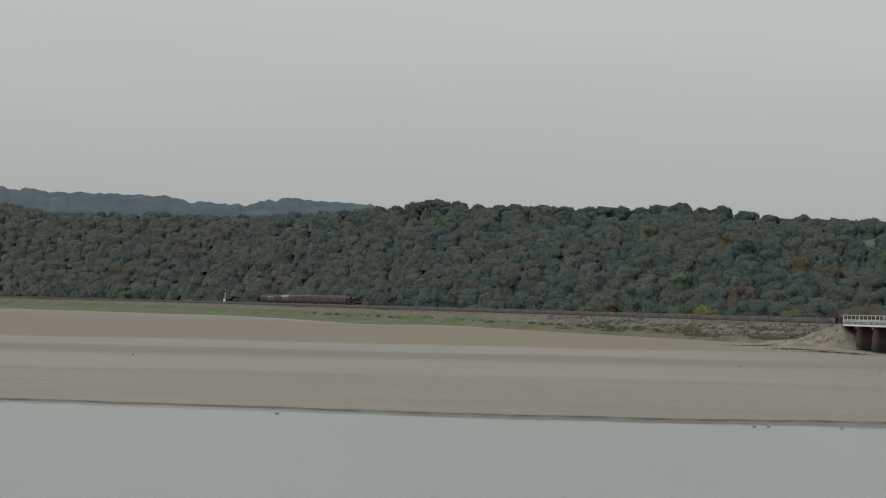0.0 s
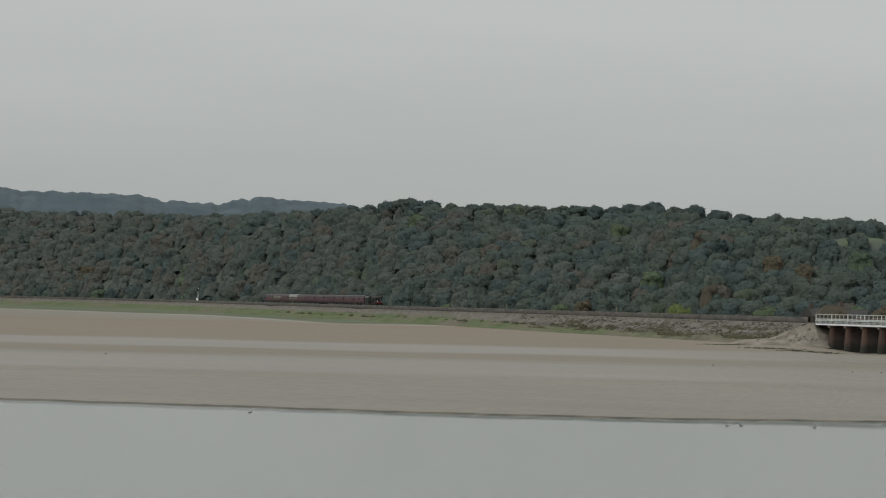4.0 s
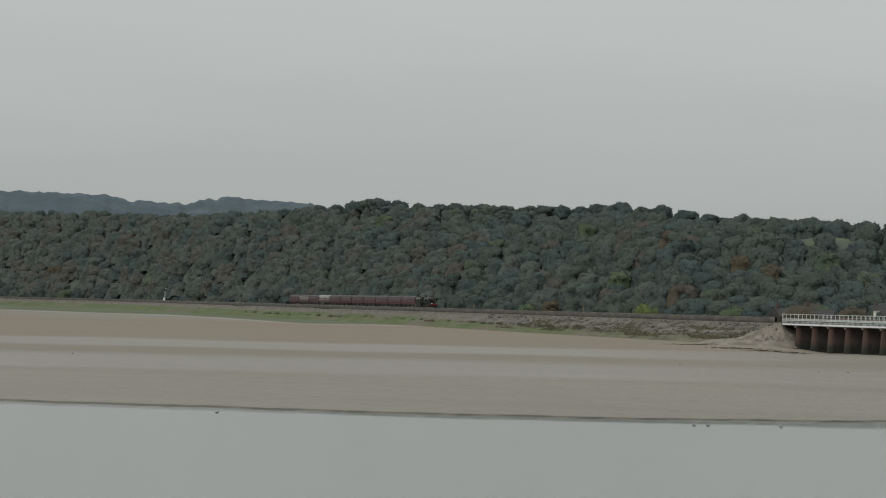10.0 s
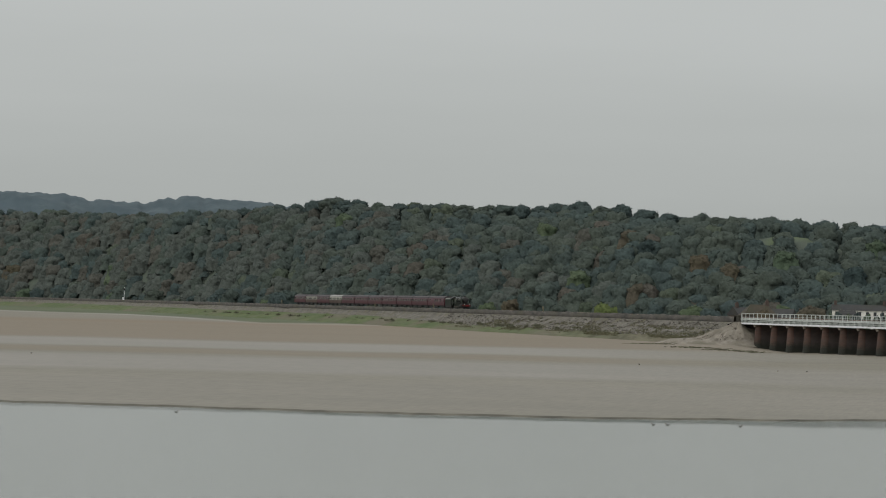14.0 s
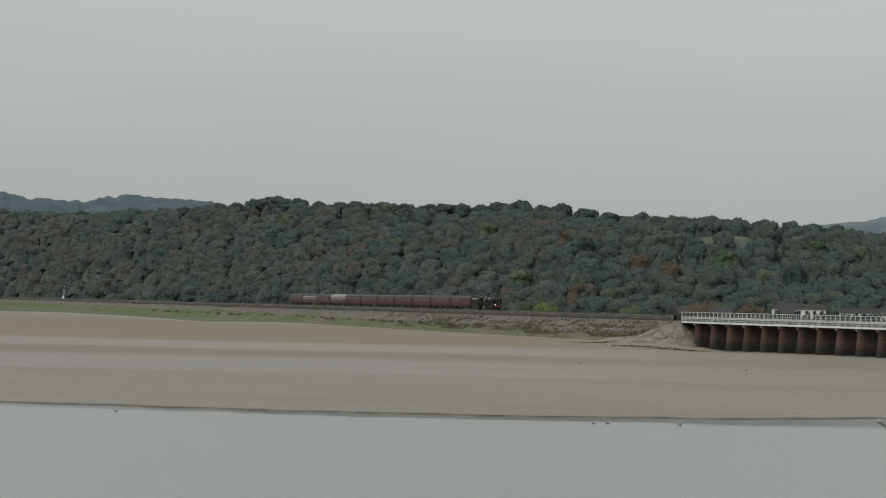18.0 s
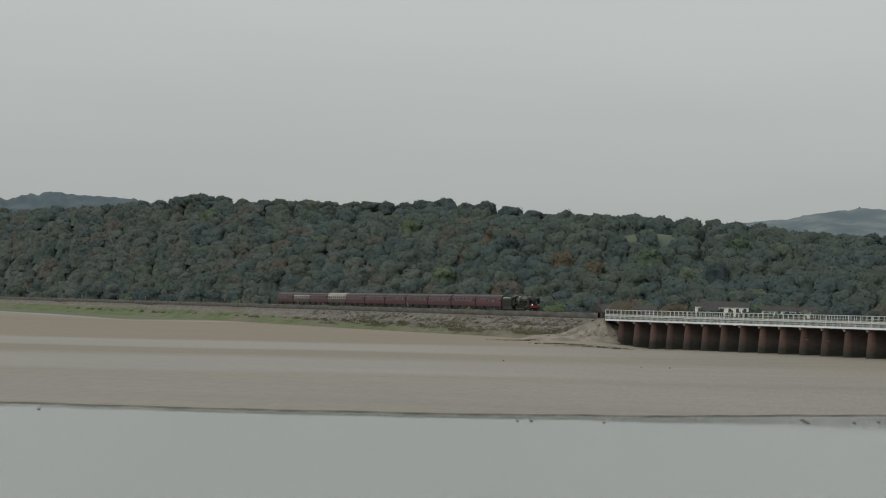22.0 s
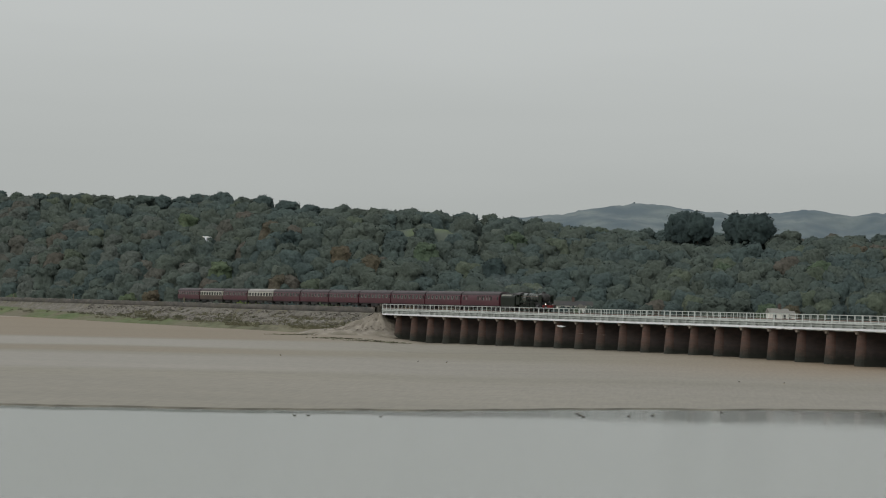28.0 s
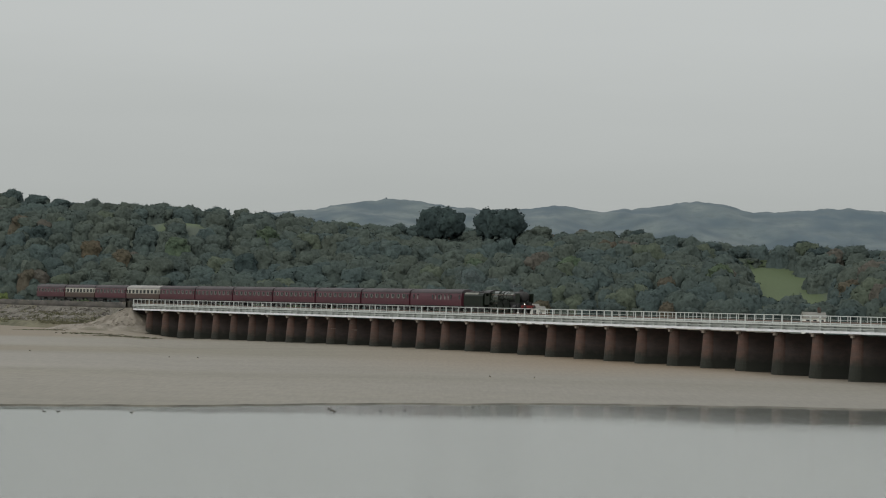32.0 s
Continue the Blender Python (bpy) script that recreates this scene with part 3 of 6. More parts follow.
def crown(rng, boughs, leaves, leaf, low=-0.5, spread=1.0, skirt=0.0, loose=0.04):
    """A crown about 2 wide and 2 high: rounded boughs massed together, with loose leaf clumps standing out of them; skirt: how far the lowest boughs hang; verts, triangles, and the way each vert faces."""
    a = rng.uniform(0, 2 * np.pi) + 2.4 * np.arange(boughs)
    h = np.clip(np.linspace(-0.42, 0.62, boughs) + rng.uniform(-0.1, 0.1, boughs), -0.5, 0.68)
    rad = 0.64 * np.sqrt(np.maximum(1 - (h * 1.1) ** 2, 0.05)) * rng.uniform(0.6, 1.06, boughs) * spread
    c = np.stack([rad * np.cos(a), rad * np.sin(a), h], -1)
    r = rng.uniform(0.22, 0.38, boughs)
    c[0], r[0] = (rng.uniform(-0.1, 0.1), rng.uniform(-0.1, 0.1), 0.42), 0.5
    c[-1], r[-1] = (rng.uniform(-0.3, 0.3), rng.uniform(-0.3, 0.3), 0.66), 0.33
    u, f = SHELL
    keep = (u[f, 2].mean(1) > low)
    f = f[keep]
    used = np.unique(f)
    back = np.full(len(u), -1)
    back[used] = np.arange(len(used))
    f, u = back[f], u[used]
    along = u @ c.T
    under = along ** 2 - (c ** 2).sum(1) + r ** 2
    out = np.where(under > 0, along + np.sqrt(np.maximum(under, 0)), 0.0).max(1)
    out = np.maximum(out, 0.56) * (1 + 0.042 * rng.standard_normal(len(u)))
    v = u * out[:, None]
    if skirt:
        down = u[:, 2] < 0
        round_ = np.sqrt(1 - u[down, 2] ** 2)[:, None]
        v[down, :2] *= (1 + 0.22 * u[down, 2:] / low) / round_
        v[down, 2] *= skirt / -low / out[down]
    fn = np.cross(v[f[:, 1]] - v[f[:, 0]], v[f[:, 2]] - v[f[:, 0]])
    vn = np.zeros_like(v)
    for k in range(3):
        np.add.at(vn, f[:, k], fn)
    N = unit(0.5 * unit(vn) + 0.2 * u + np.array([0, 0, 0.5]))
    # leaf clumps, lying nearly along the surface
    pick = rng.integers(0, len(u), leaves)
    w = unit(unit(vn)[pick] + 3.5 * loose * rng.standard_normal((leaves, 3)))
    p = v[pick] * rng.uniform(1.0, 1.0 + loose, leaves)[:, None] + 0.5 * loose * rng.standard_normal((leaves, 3))
    s = unit(np.cross(w, rng.standard_normal((leaves, 3))))
    t = np.cross(w, s)
    sz = (leaf * rng.uniform(0.6, 1.4, leaves))[:, None]
    q = np.stack([p - s * sz - t * sz * 0.5, p + s * sz - t * sz * 0.5, p + t * sz], 1).reshape(-1, 3)
    return np.concatenate([v, q]), np.concatenate([f, np.arange(leaves * 3).reshape(-1, 3) + len(v)]), np.concatenate([N, np.repeat(unit(N[pick] + 0.35 * rng.standard_normal((leaves, 3)) * np.array([1, 1, 0.4])), 3, axis=0)])


def soften(me, normals):
    """Leaves take their shading from the rounded crown."""
    me.polygons.foreach_set("use_smooth", np.ones(len(me.polygons), bool))
    me.normals_split_custom_set_from_vertices(np.asarray(normals, np.float32).tolist())
    return me


RNG = np.random.default_rng(5)
FOREST = [crown(RNG, 22, 190, 0.075, -0.3, 1.05, 0.75, 0.045) for k in range(16)]
FINE = [crown(RNG, 15 + k, 480, 0.068, -0.7, 0.9 + 0.04 * k, 0.0, 0.07) for k in range(6)] + [crown(RNG, 16 + k, 420, 0.075, -0.35, 1.0, 1.4, 0.05) for k in range(4)]


def trunk_mesh(name, rng, h):
    """A tapered, slightly bent trunk with a few limbs; h: height of the whole tree."""
    bm = bmesh.new()
    tube(bm, 0.045 * h * 0.6, 0.03 * h * 0.6, (0, 0, -0.5), (0.01 * h, 0, 0.35 * h), 8)
    tube(bm, 0.03 * h * 0.6, 0.012 * h * 0.6, (0.01 * h, 0, 0.35 * h), (0.0, 0.02 * h, 0.75 * h), 8)
    for k in range(5):
        a = k * 1.26 + rng.uniform(-0.3, 0.3)
        tube(bm, 0.014 * h * 0.6, 0.005 * h * 0.6, (0, 0, (0.3 + 0.05 * k) * h), (0.26 * h * math.cos(a), 0.26 * h * math.sin(a), (0.52 + 0.05 * k) * h), 6)
    return finish(name, bm, M_BARK)


TREE_KINDS = []


def tree_kinds():
    for k, (v, f, nm) in enumerate(FINE):
        h = 12.0
        w = v * np.array([5.6, 5.6, 4.9]) + np.array([0, 0, 7.3])
        tr = trunk_mesh("trunk", RNG, h)
        kinds = {}
        for key, material in (("green", M_TREE), ("dark", M_DARK), ("rust", M_RUST), ("lime", M_LIME), ("yellow", M_BUSH)):
            kinds[key] = soften(mesh_arrays("crown", w, f, material, {"tint": np.full(len(w), 0.1 * (k % 6))}), nm)
        TREE_KINDS.append((kinds, tr))


tree_kinds()


def add_tree(kind, place, height, width, turn, label, group="", name="tree", leaf="green"):
    crowns, trunk_me = TREE_KINDS[kind % len(TREE_KINDS)]
    ob = tagged(new(name), label, "tree", group)
    ob.matrix_basis = Matrix.Translation(place) @ Matrix.Rotation(turn, 4, "Z") @ Matrix.Diagonal((width / 11.5, width / 11.5, height / 12.6, 1))
    part("trunk", trunk_me, ob)
    part("crown", crowns[leaf], ob)
    return ob


def in_field(az, into, margin=0.0):
    hit = np.zeros(np.shape(az), bool)
    az, into = az + 0.0012 * wave(az * 900, into * 0.2, 1.0), into + 5 * wave(az * 500, into * 0.1, 2.0)
    for k in range(len(FIELDS)):
        side, ends = field_inside(az, into, k)
        near = into - FIELDS[k][4]
        hit |= (side > 0) & (ends > -margin) & (near < FIELDS[k][5] - FIELDS[k][4] + 0.3 * margin)
    return hit


def build_woods():
    """The wooded hillside: far woods, one object."""
    rng = np.random.default_rng(11)
    az, into = [], []
    a = -0.47
    while a < 0.235:
        foot = float(hill_foot(a))
        step = 8.3
        rows = int((DEEP + 14) / step)
        az.append(a + rng.uniform(-0.45, 0.45, rows) * step / foot)
        into.append(8 + np.arange(rows) * step + rng.uniform(-0.5, 0.5, rows) * step)
        a += step * 1.05 / (foot + 60)
    az, into = np.concatenate(az), np.concatenate(into)
    keep = ~in_field(az, into, np.where(az < 0, 8.5, 10.0))
    az, into = az[keep], into[keep]
    rim = in_field(az, into, 24.0)
    d = hill_foot(az) + into
    z = ground_height(az, d)
    V, Fs, T, Ns, n = [], [], [], [], 0
    for k in range(len(az)):
        v, f, nm = FOREST[rng.integers(len(FOREST))]
        big = rng.uniform(0.0, 1.0) ** 1.5
        wid = 5.4 + 2.0 * big
        hig = 4.6 + 1.7 * big
        lift = 1.5 + 1.2 * big
        if rng.random() < 0.13:
            wid, hig, lift = rng.uniform(6.2, 7.6), rng.uniform(5.6, 6.6), rng.uniform(2.4, 3.4)
        tall = 1 + 0.4 * min(max((az[k] + 0.06) / 0.1, 0), 1) * (1 - 0.9 * into[k] / DEEP)
        hig, lift = hig * tall, lift * tall
        t = rng.uniform(0, 6.283)
        c, s = math.cos(t), math.sin(t)
        w = np.empty_like(v)
        w[:, 0] = (v[:, 0] * c - v[:, 1] * s) * wid + d[k] * math.sin(az[k])
        w[:, 1] = (v[:, 0] * s + v[:, 1] * c) * wid + d[k] * math.cos(az[k])
        w[:, 2] = v[:, 2] * hig + z[k] + lift + rng.uniform(-0.5, 0.5)
        V.append(w)
        Ns.append(np.stack([nm[:, 0] * c - nm[:, 1] * s, nm[:, 0] * s + nm[:, 1] * c, nm[:, 2]], -1))
        Fs.append(f + n)
        if 0.095 < az[k] < 0.15 and into[k] < 75:
            hig, lift = hig * 0.5, lift * 0.3
        elif rim[k]:
            lift *= 0.45
        # haze and shade low on the slope are put in as bluer greens
        tone = 0.42 - 0.20 * into[k] / DEEP + 0.16 * float(wave(az[k] * 45, into[k] * 0.06, 3.0)) + 0.15 * rng.standard_normal()
        dice = rng.random() - (0.05 if -0.13 < az[k] < -0.08 and into[k] < 80 else 0.0)
        # woods farther left get the pale tint, haze painted into their leaves
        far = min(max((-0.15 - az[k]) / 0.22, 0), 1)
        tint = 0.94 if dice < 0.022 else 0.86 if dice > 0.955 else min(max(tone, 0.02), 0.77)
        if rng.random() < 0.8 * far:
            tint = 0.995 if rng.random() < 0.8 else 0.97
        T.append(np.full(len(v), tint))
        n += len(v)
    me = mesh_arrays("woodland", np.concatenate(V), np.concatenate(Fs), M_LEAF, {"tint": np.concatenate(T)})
    soften(me, np.concatenate(Ns))
    tagged(new("woodland", me), "dense mixed autumn woodland covering the far hillside", "woodland", kind="stuff")
    print("woodland", len(az), sum(len(f) for f in Fs))


build_woods()


def build_skyline_trees():
    rng = np.random.default_rng(21)
    a = -0.44
    while a < 0.2:
        foot = float(hill_foot(a))
        d = foot + DEEP + rng.uniform(-12, 8)
        z = float(ground_height(np.array(a), np.array(d)))
        top = float(np.interp(a, *SKY)) * d + EYE + rng.uniform(-0.6, 1.6)
        h = min(max(top - z, 7.0), 20.0)
        add_tree(int(rng.integers(6)), at(a, d, z), h, h * rng.uniform(0.95, 1.35), rng.uniform(0, 6), "broadleaved tree on the crest of the wooded hill", "trees along the crest")
        a += rng.uniform(7.5, 13.0) / d


build_skyline_trees()


def build_lone_trees():
    for k, (a, w) in enumerate(((-0.0045, 18.0), (0.002, 17.0), (0.0172, 18.0), (0.0228, 19.0))):
        d = float(hill_foot(a)) + 130
        z = float(ground_height(np.array(a), np.array(d)))
        top = 0.0355 * d + EYE
        add_tree(k, at(a, d, z), top - z, w, k * 1.3, "tall dark oak standing clear above the wood", "tall dark trees on the ridge", leaf="dark")


build_lone_trees()


def build_hump_trees():
    """A clump of broad trees that makes the highest hump of the skyline."""
    for k, (a, el, w) in enumerate(((-0.2612, 0.0352, 15.0), (-0.2575, 0.0364, 16.0), (-0.2545, 0.0372, 17.0), (-0.2510, 0.0368, 16.0), (-0.2478, 0.0352, 14.0))):
        d = float(hill_foot(a)) + DEEP - 6
        z = float(ground_height(np.array(a), np.array(d)))
        add_tree(k, at(a, d, z), el * d + EYE - z, w, k * 1.7, "broad green tree in the clump that tops the hill", "clump of trees on the hilltop")


build_hump_trees()


def place_by_rise(az, el):
    """The distance at which the hillside's canopy rises to an elevation."""
    d = hill_foot(az) + np.linspace(0, DEEP, 200)
    e = (ground_height(np.full(200, az), d) + 4.4 - EYE) / d
    return float(d[np.argmax(e >= el)] if (e >= el).any() else d[-1])


def build_marked_trees():
    rows = ((-0.1478, 0.0236, 13, "rust"), (-0.166, 0.010, 14, "lime"), (-0.1425, 0.021, 10, "dark"), (-0.124, 0.016, 11, "rust"), (-0.146, 0.0055, 10, "rust"), (-0.113, 0.013, 12, "rust"),
            (-0.121, 0.006, 11, "green"), (-0.094, 0.018, 12, "lime"), (-0.178, 0.026, 12, "lime"), (-0.25, 0.028, 12, "lime"), (-0.33, 0.009, 12, "lime"), (-0.365, 0.008, 14, "rust"),
            (0.079, 0.0075, 9, "rust"), (0.1445, 0.0075, 14, "rust"), (0.012, 0.012, 11, "lime"), (0.045, 0.014, 12, "lime"), (0.058, 0.02, 11, "rust"), (0.098, 0.012, 12, "lime"),
            (0.069, 0.0245, 13, "dark"), (0.128, 0.021, 15, "dark"), (0.133, 0.019, 13, "dark"), (0.03, 0.022, 13, "green"), (-0.062, 0.022, 12, "lime"), (-0.07, 0.013, 12, "dark"), (-0.2270, 0.0068, 13, "green"), (-0.2256, 0.0080, 13, "green"))
    words = {"rust": "tree with rust-brown autumn leaves in the wood", "lime": "light yellow-green tree in the wood", "dark": "dark evergreen-looking tree in the wood", "green": "broad green tree in the wood"}
    for k, (a, el, w, leaf) in enumerate(rows):
        d = place_by_rise(a, el) - 4
        z = float(ground_height(np.array(a), np.array(d)))
        add_tree(6 + k % 4, at(a, d, z - 1.0), 12.0, w, k * 0.9, words[leaf], "trees that stand out in the wood", leaf=leaf)


build_marked_trees()


def build_foot_trees():
    """The uneven front row of the wood, behind the marsh."""
    rng = np.random.default_rng(8)
    a = -0.42
    while a < 0.19:
        d = float(hill_foot(a)) + rng.uniform(-14, 4)
        z = float(ground_height(np.array(a), np.array(d)))
        h = rng.uniform(7.5, 13)
        add_tree(6 + int(rng.integers(4)), at(a, d, z - 0.8), h, h * rng.uniform(0.8, 1.15), rng.uniform(0, 6), "green tree at the foot of the wooded hill", "trees along the foot of the hill", leaf=("green", "green", "lime", "green", "lime", "rust")[int(rng.integers(6))] if rng.random() < 0.5 else "green")
        a += rng.uniform(7, 13) / d


build_foot_trees()


def build_bushes():
    for k, (a, d, top, w, leaf) in enumerate(((-0.157, 800, 0.0026, 7.5, "yellow"), (-0.206, 905, 0.0031, 9.5, "green"), (-0.1985, 900, 0.0018, 8.0, "lime"), (-0.2725, 1200, 0.0036, 10.0, "green"), (-0.1545, 805, 0.0012, 5.0, "yellow"),
                                             (-0.125, 860, 0.0022, 12.0, "lime"), (-0.1195, 850, 0.0016, 9.0, "green"), (-0.085, 900, 0.0034, 12.0, "rust"),
                                             (-0.0745, 925, 0.0006, 7.0, "green"), (-0.0690, 922, 0.0003, 6.0, "dark"), (-0.0560, 930, 0.0012, 7.0, "green"), (-0.0749, 934, 0.0015, 3.6, "green"), (-0.0684, 934, 0.0014, 2.8, "dark"), (-0.0597, 934, 0.0015, 2.6, "green"), (-0.0478, 928, 0.0010, 2.6, "green"), (-0.0450, 928, 0.0008, 2.0, "dark"), (-0.0416, 928, 0.0009, 2.4, "green"), (-0.0445, 920, 0.0006, 6.0, "dark"), (-0.0340, 925, 0.0012, 8.0, "green"),
                                             (0.1085, 1180, 0.0195, 9.0, "green"), (0.1140, 1182, 0.0190, 9.0, "lime"), (0.1185, 1184, 0.0195, 10.0, "green"), (0.1240, 1182, 0.0205, 11.0, "dark"), (0.1290, 1180, 0.0215, 11.0, "green"), (0.1330, 1178, 0.0225, 12.0, "dark"), (0.1112, 1184, 0.0188, 9.0, "dark"), (0.1015, 1172, 0.0200, 11.0, "green"), (0.1040, 1176, 0.0192, 11.0, "green"), (0.1064, 1178, 0.0188, 10.0, "lime"), (0.1212, 1186, 0.0198, 10.0, "green"), (0.1265, 1182, 0.0205, 10.0, "green"))):
        z = float(ground_height(np.array(a), np.array(float(d))))
        h = top * d + EYE - z
        add_tree(6 + k % 4, at(a, d, z - 0.24 * h), 1.24 * h, w, k, "bright yellow-green bush beyond the embankment" if leaf == "yellow" else "low bush along the top of the hillside field" if d > 1100 and a > 0 else "low bushy tree beyond the embankment", "bushes behind the railway", "bush", leaf)


build_bushes()

M_RENDER = mat("white_render", (0.62, 0.61, 0.56), (0.70, 0.69, 0.63), 0.5, 0.85, c=(0.54, 0.53, 0.48))
M_RUBSTONE = mat("house_stone", (0.11, 0.10, 0.09), (0.15, 0.138, 0.12), 0.9, 0.9, c=(0.09, 0.085, 0.075))
M_SLATE = mat("roof_slate", (0.030, 0.031, 0.032), (0.044, 0.043, 0.042), 0.6, 0.8, c=(0.036, 0.036, 0.029))
M_PALESLATE = mat("pale_slate", (0.15, 0.15, 0.135), (0.19, 0.185, 0.165), 0.6, 0.8, c=(0.12, 0.12, 0.10))
M_TILE = mat("brown_roof_tile", (0.040, 0.034, 0.024), (0.056, 0.045, 0.031), 0.6, 0.85, c=(0.040, 0.038, 0.022))
M_BRICK = mat("chimney_brick", (0.065, 0.050, 0.042), (0.09, 0.066, 0.055), 1.5, 0.9)


def house(az, d, ridge, width, deep, wall_m, roof_m, label, turn=0.0, storeys=2, chimneys=(0.4,), hip=0.0, bays=3):
    """A house with its ridge across the view; ridge: height of the ridge."""
    z = float(ground_height(np.array(az), np.array(float(d))))
    top = ridge - z
    eaves = top - 0.36 * deep
    thing = tagged(new("house"), label, "house", "houses beyond the railway")
    p = at(az, d, z)
    thing.matrix_basis = pose(p.x, p.y, p.z, 0, 0, -math.degrees(az) + turn)
    w, h = width / 2, deep / 2
    bm = bmesh.new()
    box(bm, -w, w, -h, h, -0.5, eaves)
    for e in (-1, 1):
        if not hip:
            v = [bm.verts.new(c) for c in ((e * w, -h, eaves), (e * w, h, eaves), (e * w, 0, top - 0.25))]
            bm.faces.new(v)
    part("wall", finish("wall", bm, wall_m), thing)
    bm = bmesh.new()
    o = 0.35
    lo = eaves - 0.15
    a = [bm.verts.new(c) for c in ((-w - o, -h - o, lo), (w + o, -h - o, lo), (w + o, h + o, lo), (-w - o, h + o, lo), (-w - o + hip, 0, top), (w + o - hip, 0, top))]
    for f in ((0, 1, 5, 4), (2, 3, 4, 5), (0, 4, 3), (1, 2, 5), (3, 2, 1, 0)):
        bm.faces.new([a[i] for i in f])
    roof = part("roof", finish("roof", bm, roof_m), thing)
    for c in chimneys:
        part("chimney", boxed("chimney", M_BRICK, (c * w - 0.45, c * w + 0.45, -0.35, 0.35, top - 0.9, top + 1.1), (c * w - 0.3, c * w - 0.05, -0.12, 0.12, top + 1.1, top + 1.5), (c * w + 0.05, c * w + 0.3, -0.12, 0.12, top + 1.1, top + 1.5)), roof)
    pane = boxed("window", M_GLASS, (-0.5, 0.5, -0.06, 0.04, -0.65, 0.65), (-0.58, 0.58, -0.09, 0.0, -0.75, -0.65))
    for s_ in range(storeys):
        for b in range(bays):
            part("window", pane, thing, pose(-w + width * (b + 0.5) / bays, -h, eaves - 1.3 - 2.6 * s_))
    part("door", boxed("door", M_UMBER, (-0.45, 0.45, -h - 0.06, -h + 0.02, 0.0, 2.05)), thing, pose(width / bays / 2.4, 0, 0))
    return thing


def build_hedges():
    """Garden hedges and shrubs that hide the foot of the houses."""
    rng = np.random.default_rng(41)
    for a0, a1, d, top in ((-0.0775, -0.0580, 936.0, 0.00062), (-0.0545, -0.0335, 926.0, 0.00040)):
        a = a0
        while a < a1:
            z = float(ground_height(np.array(a), np.array(d)))
            h = (top + rng.uniform(-0.0003, 0.0003)) * d + EYE - z
            add_tree(6 + int(rng.integers(4)), at(a, d, z - 0.24 * h), 1.24 * h, rng.uniform(2.6, 4.2), rng.uniform(0, 6), "low green garden shrub before the white houses", "shrubs before the houses", "shrub", "green" if rng.random() < 0.7 else "lime")
            a += rng.uniform(2.0, 3.4) / d


build_hedges()


def build_houses():
    house(-0.1030, 800, 12.0, 9.0, 8.0, M_RUBSTONE, M_TILE, "stone house with a hipped brown tiled roof", 12, 2, (0.55,), 2.6)
    house(-0.1090, 815, 11.2, 5.0, 6.0, M_RUBSTONE, M_SLATE, "small grey stone cottage with a slate roof", 35, 2, (-0.6,), 0.0, 2)
    house(-0.0945, 830, 11.0, 6.5, 6.5, M_RUBSTONE, M_SLATE, "grey slate-roofed cottage beside the railway", -15, 2, (), 0.0, 2)
    house(-0.0678, 960, 13.2, 17.8, 5.0, M_RENDER, M_SLATE, "long white rendered terrace with a slate roof", 4, 2, (0.93, -0.9), 0.0, 7)
    house(-0.0720, 940, 11.2, 5.0, 3.6, M_RENDER, M_SLATE, "low white rendered house before the terrace", 4, 1, (), 0.0, 3)
    house(-0.0442, 940, 11.9, 18.0, 3.8, M_RENDER, M_SLATE, "long low row of white cottages with a dark roof", 0, 1, (0.3,), 0.0, 8)
    house(-0.0387, 934, 11.1, 4.4, 3.2, M_RENDER, M_PALESLATE, "small white gabled cottage before the row", 90, 1, (), 0.0, 2)
    house(0.0306, 850, 10.9, 6.0, 3.4, M_RENDER, M_PALESLATE, "cream house with a pale grey roof and chimney", 20, 2, (0.2,), 0.0, 2)
    house(0.0343, 855, 10.2, 3.4, 3.0, M_RENDER, M_PALESLATE, "low white outbuilding beside the cream house", 20, 1, (), 0.0, 1)
    house(0.1310, 800, 10.3, 6.0, 4.0, M_RENDER, M_PALESLATE, "pale house with a pale roof behind the viaduct", 10, 2, (0.5,), 0.0, 3)
    # ivy mound on the stone house, small tree beside it
    z = float(ground_height(np.array(-0.1), np.array(795.0)))
    add_tree(2, at(-0.1008, 793, z), 11.2 - z, 6.0, 0.4, "brown leafy tree against the stone house", "bushes behind the railway", "bush", "rust")


